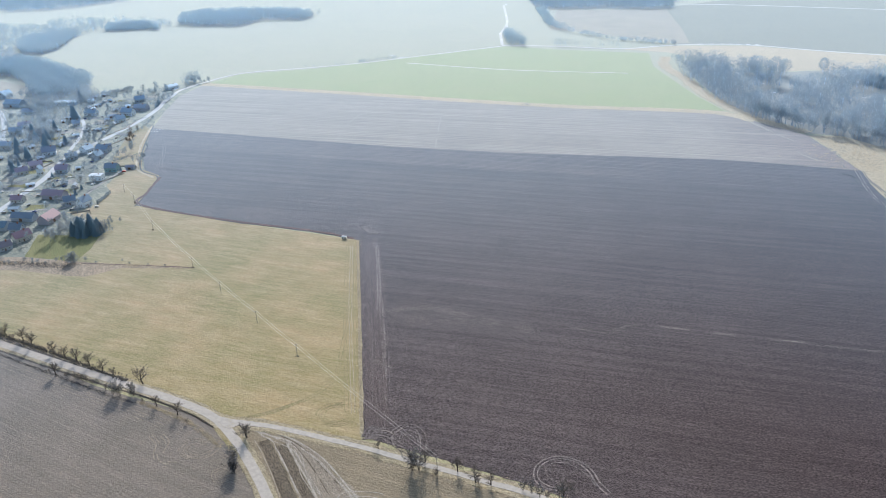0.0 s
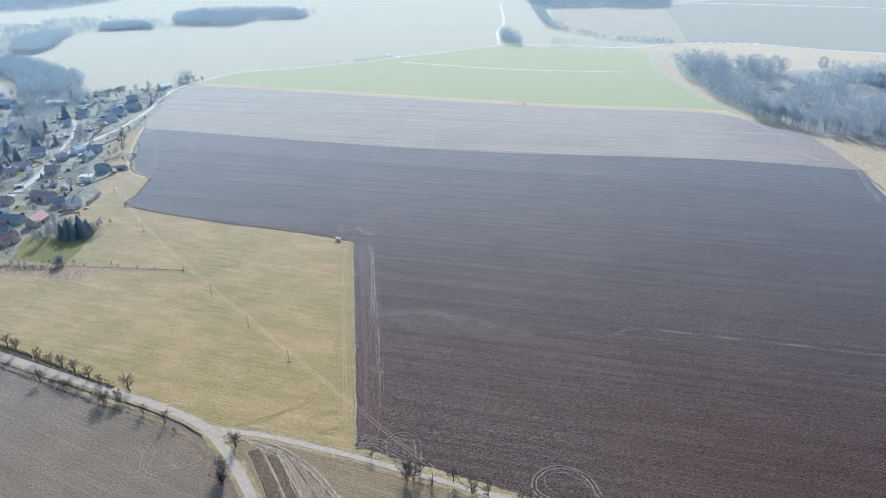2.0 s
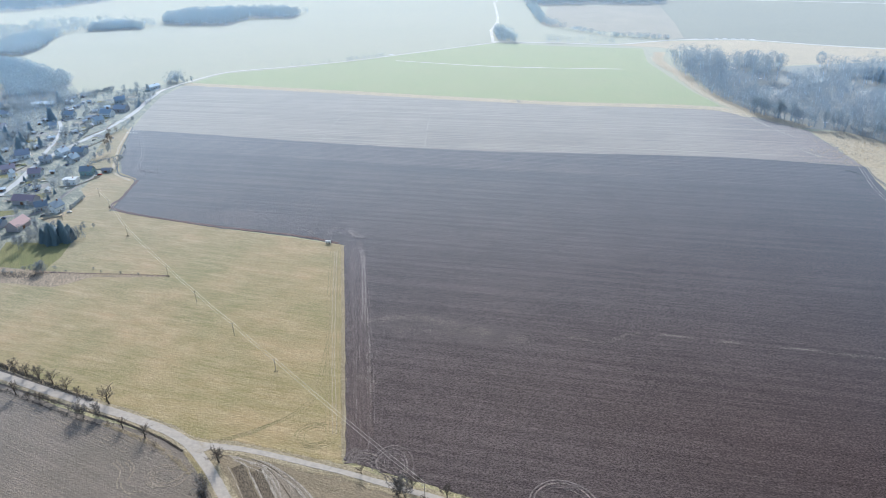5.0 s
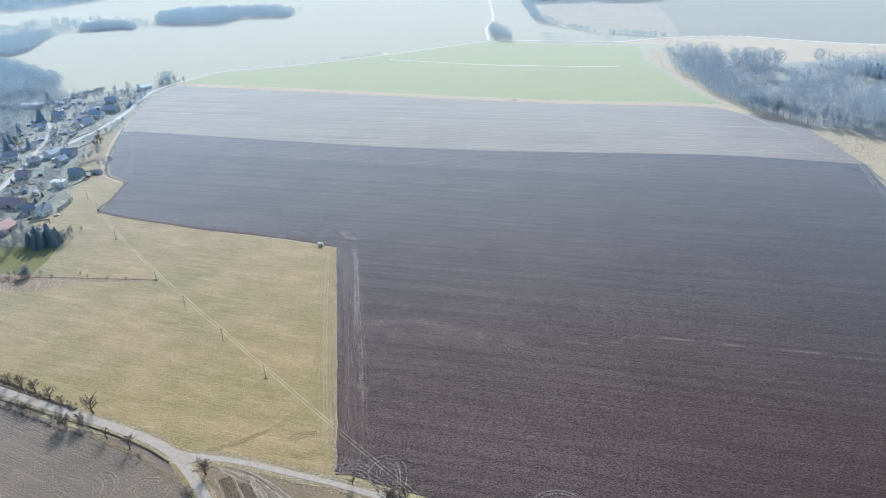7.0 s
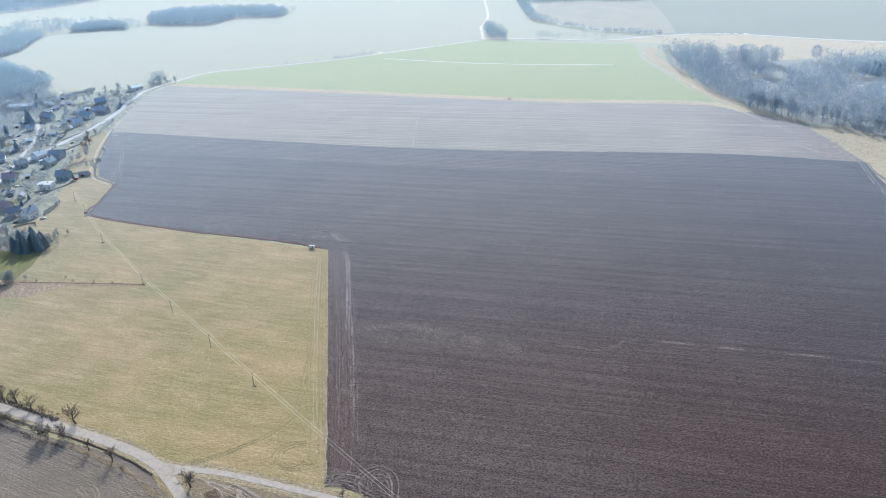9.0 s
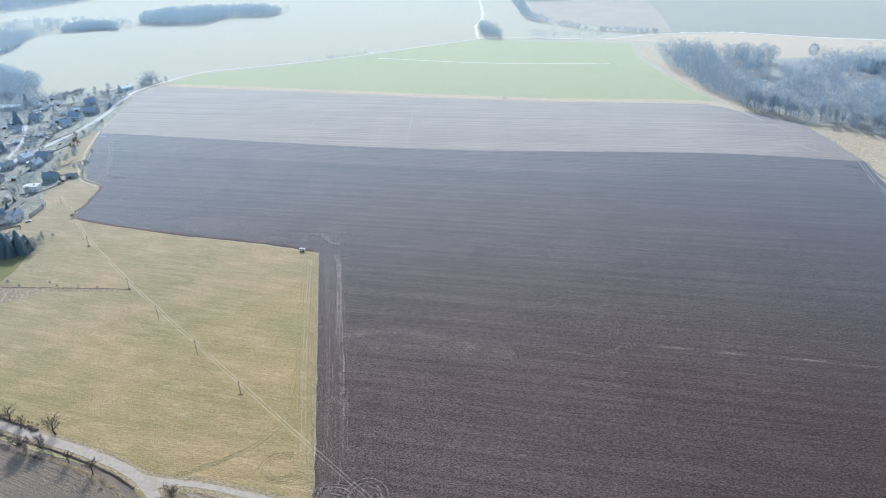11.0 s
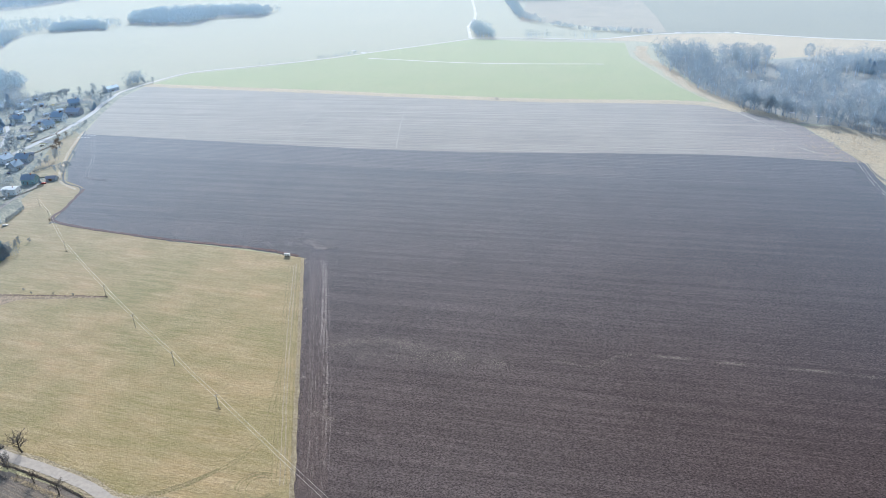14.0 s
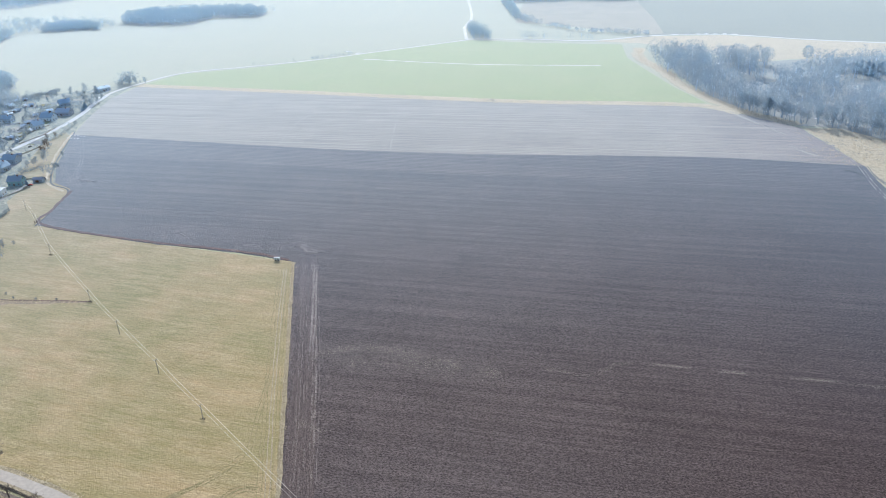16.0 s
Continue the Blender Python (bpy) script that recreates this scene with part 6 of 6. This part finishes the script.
def on_headland(x, y):
    return x < -97 - (y - 370) * 0.195 + 15 and y < 440


furrows(west, WEST, -22, 1.2, 0.035, 0.078, M["tilled_west"])


def plough_ridges(parent, outline, angle, spacing, width, height, base, mat, label):
    """Single raised ridges at the seams between the plough's rounds, uneven and cut off at the field's outline."""
    c, s = math.cos(radians(angle)), math.sin(radians(angle))
    loop_uv = [(x * c + y * s, -x * s + y * c) for x, y in outline]
    v0, v1 = min(p[1] for p in loop_uv), max(p[1] for p in loop_uv)
    verts, faces = [], []
    for i in range(int((v1 - v0) / spacing)):
        v = v0 + (i + 0.5) * spacing + 0.9 * noise.noise(Vector((i * 1.7, 3, 0)))
        cuts = sorted(a[0] + (b[0] - a[0]) * (v - a[1]) / (b[1] - a[1]) for a, b in zip(loop_uv, loop_uv[1:] + loop_uv[:1]) if (a[1] > v) != (b[1] > v))
        for u0, u1 in zip(cuts[::2], cuts[1::2]):
            if u1 - u0 < 20:
                continue
            n = int((u1 - u0 - 8) / 3.0)
            last = False
            for k in range(n + 1):
                u = u0 + 4 + (u1 - u0 - 8) * k / max(n, 1)
                x, y = u * c - v * s, u * s + v * c
                q = Vector((x, y, 0))
                if on_headland(x, y):
                    last = False
                    continue
                z = height * (0.75 + 0.7 * noise.noise(q * 0.5)) * max(0.15, 0.8 + noise.noise(Vector((u * 0.012, v * 0.6, 2))))
                w = width * (0.5 + 0.3 * noise.noise(q * 0.33 + Vector((5, 5, 0))))
                o = 0.35 * noise.noise(q * 0.2 + Vector((1, 7, 0)))
                m = len(verts)
                for dv, h in ((-w, 0.0), (0.0, z), (w, 0.0)):
                    verts.append((u * c - (v + dv + o) * s, u * s + (v + dv + o) * c, base + h))
                if last:
                    faces += [(m - 3, m, m + 1, m - 2), (m - 2, m + 1, m + 2, m - 1)]
                last = True
    return tagged(piece("furrow_ridges", mesh_of("furrow_ridges", verts, faces, mat), parent, label), kind="stuff")


plough_ridges(plough, PLOUGH, -10.0, 3.7, 2.6, 0.09, 0.118, M["ploughed"], "low soil ridges between the plough's rounds")


def clods(name, places, size, z, mat, parent, seed, tall=1.0):
    """Loose lumps, each a small uneven pyramid pair."""
    rng = np.random.default_rng(seed)
    p = np.array(places)
    k = len(p)
    r = rng.uniform(0.5, 1.0, (k, 1)) * size
    a = rng.uniform(0, 6.28, k)
    pts = []
    for i in range(3):
        t = a + i * 2.1
        pts.append(np.stack([p[:, 0] + np.cos(t) * r[:, 0], p[:, 1] + np.sin(t) * r[:, 0], np.full(k, z)], -1))
    pts.append(np.stack([p[:, 0] + rng.uniform(-0.3, 0.3, k) * r[:, 0], p[:, 1] + rng.uniform(-0.3, 0.3, k) * r[:, 0], z + r[:, 0] * tall * rng.uniform(0.7, 1.2, k)], -1))
    v = np.stack(pts, 1).reshape(-1, 3)
    f = (4 * np.arange(k)[:, None, None] + np.array([[0, 1, 3], [1, 2, 3], [2, 0, 3]])).reshape(-1, 3)
    ob = piece(name, mesh_of(name, v.tolist(), f.tolist(), mat), parent, "loose clods of soil")
    return tagged(ob, kind="stuff")


rng = random.Random(77)
near_soil = []
while len(near_soil) < 17500:
    x, y = rng.uniform(-100, 300), rng.uniform(165, 470)
    if rng.random() < (480 - y) / 300 and inside(x, y, PLOUGH) and not on_headland(x, y):
        near_soil.append((x, y))
clods("soil_clods", near_soil, 0.24, 0.15, M["dry_soil"], plough, 5)


def along(line, count, spread, seed, drop=0.0):
    """Places strewn about a line, thinned out here and there."""
    g = random.Random(seed)
    path = smooth_line(line, 2.0)
    out = []
    while len(out) < count:
        k = g.randrange(len(path) - 1)
        p = path[k].lerp(path[k + 1], g.random())
        if noise.noise(p * 0.07 + Vector((seed, 0, 0))) + 0.4 * g.random() < drop:
            continue
        out.append((p.x + g.gauss(0, 2.0), p.y + g.gauss(0, spread)))
    return out


PATCH = along([(-76, 320), (-54, 326), (-33, 322), (-7, 312), (20, 301)], 1000, 2.2, 1, 0.0) + along([(-60, 312), (-32, 312), (-2, 306.5)], 600, 3.2, 6)
SEAM = (along([(40, 307), (48.5, 304.3), (57.7, 301.6), (68, 308.3), (79, 312.5)], 260, 0.7, 2, 0.0) + along([(79, 312.5), (94, 310), (114, 306), (129, 303)], 300, 0.6, 11, 0.1)
        + along([(151, 299.6), (167, 297)], 150, 0.4, 12, -0.2) + along([(174, 295.2), (196, 291.5), (230, 287)], 200, 0.6, 13, 0.0))
clods("pale_clods", PATCH, 0.34, 0.3, M["white_track"], plough, 6, 0.12)
clods("pale_clods", along([(-70, 318), (-40, 321), (-8, 311), (24, 300)], 2400, 5.5, 14, -0.05), 0.42, 0.25, M["tyre_pale"], plough, 11, 0.12)
clods("pale_clods", SEAM, 0.3, 0.27, M["white_track"], plough, 7, 0.12)
clods("pale_clods", along([(-72, 268), (-66, 264), (-60, 262)], 120, 0.8, 3), 0.3, 0.2, M["white_track"], plough, 8, 0.12)
clods("pale_clods", along([(-62, 214), (-78, 290), (-91, 355), (-104, 425)], 600, 4.0, 4, 0.05), 0.2, 0.125, M["white_track"], plough, 9, 0.12)
clods("pale_clods", along([(-64, 207), (-52, 206), (-40, 200), (-26, 194)], 420, 1.6, 5), 0.24, 0.112, M["white_track"], plough, 10, 0.12)


def grass(name, line, width, count, low, high, mat, label, seed):
    """Tufts of upright dry blades along a line."""
    g = random.Random(seed)
    path = smooth_line(line, 3.0)
    verts, faces = [], []
    for i in range(count):
        k = g.randrange(len(path) - 1)
        p = path[k].lerp(path[k + 1], g.random())
        d = (path[k + 1] - path[k]).normalized()
        p = p + Vector((-d.y, d.x, 0)) * g.gauss(0, width / 2.5)
        for b in range(5):
            a = g.uniform(0, 6.28)
            h = g.uniform(low, high)
            w = Vector((math.cos(a), math.sin(a), 0)) * 0.09
            o = p + Vector((g.uniform(-0.25, 0.25), g.uniform(-0.25, 0.25), 0.05))
            m = len(verts)
            verts += [o - w, o + w, o + Vector((g.uniform(-0.3, 0.3), g.uniform(-0.3, 0.3), h))]
            faces.append((m, m + 1, m + 2))
    return tagged(new(name, mesh_of(name, verts, faces, mat)), label, "grass", "", "stuff")


STRAW_GRASS = twig_material("dry_grass_blades", (0.30, 0.265, 0.195), (0.38, 0.335, 0.25), 0.1, True)
grass("meadow_grass", [(-67, 208), (-91, 318), (-114.5, 424)], 1.8, 900, 0.4, 1.0, STRAW_GRASS, "tall dry grass along the meadow edge", 1)
grass("verge_grass", [(x, y + 4.0) for x, y in SIDE_LANE], 2.0, 900, 0.25, 0.7, STRAW_GRASS, "dry grass tufts along the side lane", 2)
grass("verge_grass", [(x, y - 4.0) for x, y in SIDE_LANE], 2.0, 900, 0.25, 0.7, STRAW_GRASS, "dry grass tufts along the side lane", 3)
grass("verge_grass", [(x + 1.8, y + 3.8) for x, y in LANE], 1.6, 800, 0.25, 0.7, STRAW_GRASS, "dry grass tufts along the lane", 4)
grass("verge_grass", [(x - 1.8, y - 3.8) for x, y in LANE], 1.6, 800, 0.25, 0.7, STRAW_GRASS, "dry grass tufts along the lane", 5)
grass("field_grass", [(-462, 961), (-240, 900), (-80, 854), (62, 816), (225, 786), (268, 748)], 10, 1200, 0.4, 1.0, STRAW_GRASS, "dry grass on the strip between the fields", 6)
grass("field_grass", [(236, 1118), (222, 1046), (234, 960), (241, 865), (268, 762), (308, 702)], 12, 900, 0.5, 1.3, STRAW_GRASS, "dry grass along the margin of the wood", 7)
grass("tussock_grass", [(318, 580), (330, 630), (345, 660)], 55, 1200, 0.4, 1.0, STRAW_GRASS, "tawny tussocks on the rough grass", 8)
grass("bank_grass", [(-395, 377), (-317, 379), (-225, 375.5)], 5, 400, 0.3, 0.8, STRAW_GRASS, "dry grass on the bank below the garden", 9)

grass("verge_grass", [(-188.8, 225), (-180.3, 221.7), (-168.8, 216.8), (-157.1, 211.4), (-143.7, 203.1), (-131.9, 193.7)], 2.0, 520, 0.3, 0.8, STRAW_GRASS, "pale straw tufts between lane and field", 11)

SCRUB = twig_material("ditch_scrub", (0.05, 0.052, 0.058), (0.085, 0.085, 0.088), 0.2, True)
grass("ditch_scrub", [(-420, 330.5), (-360, 306), (-307, 283), (-278.4, 272.2), (-250, 260.8), (-222.1, 248.8), (-204, 242)], 1.8, 3200, 0.4, 1.3, SCRUB, "dark leafless scrub filling the lane ditch", 21)
grass("ditch_scrub", [(-300, 265.5), (-252, 246.5), (-209, 229.8), (-190, 223.5)], 1.4, 600, 0.3, 0.8, SCRUB, "dark leafless scrub along the field side of the lane", 22)
grass("ditch_scrub", [(-190.9, 230.3), (-177.0, 225.2), (-164.1, 219.9), (-152.8, 214.6), (-141, 207.5)], 0.5, 700, 0.3, 0.6, SCRUB, "low dark scrub beside the lane", 24)
grass("bank_scrub", [(-420, 377), (-360, 377), (-318, 373)], 5.5, 700, 0.5, 1.4, SCRUB, "dark scrub on the bank below the garden", 25)


# ---------------------------------------------------------------- remnants of snow
M["old_snow"] = plain("old_snow", (0.86, 0.87, 0.89), (0.74, 0.75, 0.78), 0.7, 0.8, spec=0.4, haze=0.3)


def snow_patch(x, y, length, width, angle, seed, label):
    """A low, uneven mound of old snow."""
    g = random.Random(seed)
    rim = [(length / 2 * math.cos(a) * g.uniform(0.75, 1.05), width / 2 * math.sin(a) * g.uniform(0.6, 1.1)) for a in (2 * math.pi * i / 14 for i in range(14))]
    verts = [(u, v, -0.05) for u, v in rim] + [(u * 0.65, v * 0.6, g.uniform(0.2, 0.45)) for u, v in rim] + [(0, 0, 0.45)]
    faces = [(i, (i + 1) % 14, 14 + (i + 1) % 14, 14 + i) for i in range(14)] + [(14 + i, 14 + (i + 1) % 14, 28) for i in range(14)]
    ob = new("snow_patch", mesh_of("snow_patch", verts, faces, M["old_snow"]))
    ob.matrix_basis = pose(x, y, 0.09, 0, 0, angle)
    return tagged(ob, label, "snow", "remnants of snow")


for i, (x, y, l, a) in enumerate(((312, 1224, 13, -3), (330, 1223, 13, -4), (347, 1221, 10, -4), (360, 1219, 10, -5), (373, 1216, 11, -8), (387, 1213, 10, -20), (401, 1207, 12, -28))):
    snow_patch(x, y, l, 5, a, i, "old snow in the ditch beside the far road")
for i, (x, y) in enumerate(((-30, 1817), (-26, 1617), (-22, 1531), (-21, 1461), (-33, 1370), (-28, 1299))):
    snow_patch(x, y, 5, 26 - 2 * i, 0, 20 + i, "old snow drifted along the hill road")
for i, (x, y, l, a) in enumerate(((-211, 1165, 12, 20), (-191, 1148, 13, 18), (-492, 930, 16, 74), (-486, 896, 12, 97))):
    snow_patch(x, y, l, 4, a, 40 + i, "old snow on the verge of the road")
for i, (x, y, l, a) in enumerate(((294, 751, 9, 14), (312, 737, 9, -46), (321, 729, 6, -46), (332, 720, 8, -34), (340, 714, 5, -24), (313, 991, 16, -71), (327, 929, 18, -70), (386, 863, 6, -2))):
    snow_patch(x, y, l, 3.5, a, 60 + i, "old snow on the floor of the wood")
for i, (x, y, l, a) in enumerate(((300, 858, 14, 20), (312, 868, 12, -10), (326, 876, 15, 5), (422, 846, 12, 10), (438, 838, 15, -6), (455, 842, 12, 12), (470, 834, 16, 0), (486, 836, 12, -8), (500, 828, 14, 5))):
    snow_patch(x, y, l, 3.0, a, 120 + i, "old snow in a clearing of the wood")
for i in range(9):
    snow_patch(-429 + 4.2 * (i % 5) + 1.3 * (i // 5), 727 - 1.0 * (i % 5) - 9 * (i // 5), 2.6, 2.4, 20 * i, 80 + i, "small remnant of old snow at the field corner")
far_trees("tussocks", [p for p in scatter([(316, 590), (312, 680), (338, 682), (362, 640), (372, 600), (345, 570)], 260, 46) if noise.noise(Vector((p[0], p[1], 1)) * 0.09) > -0.05], "dark tussocks on the rough grass", 46, 0.7, 1.3, 40, 0.12)
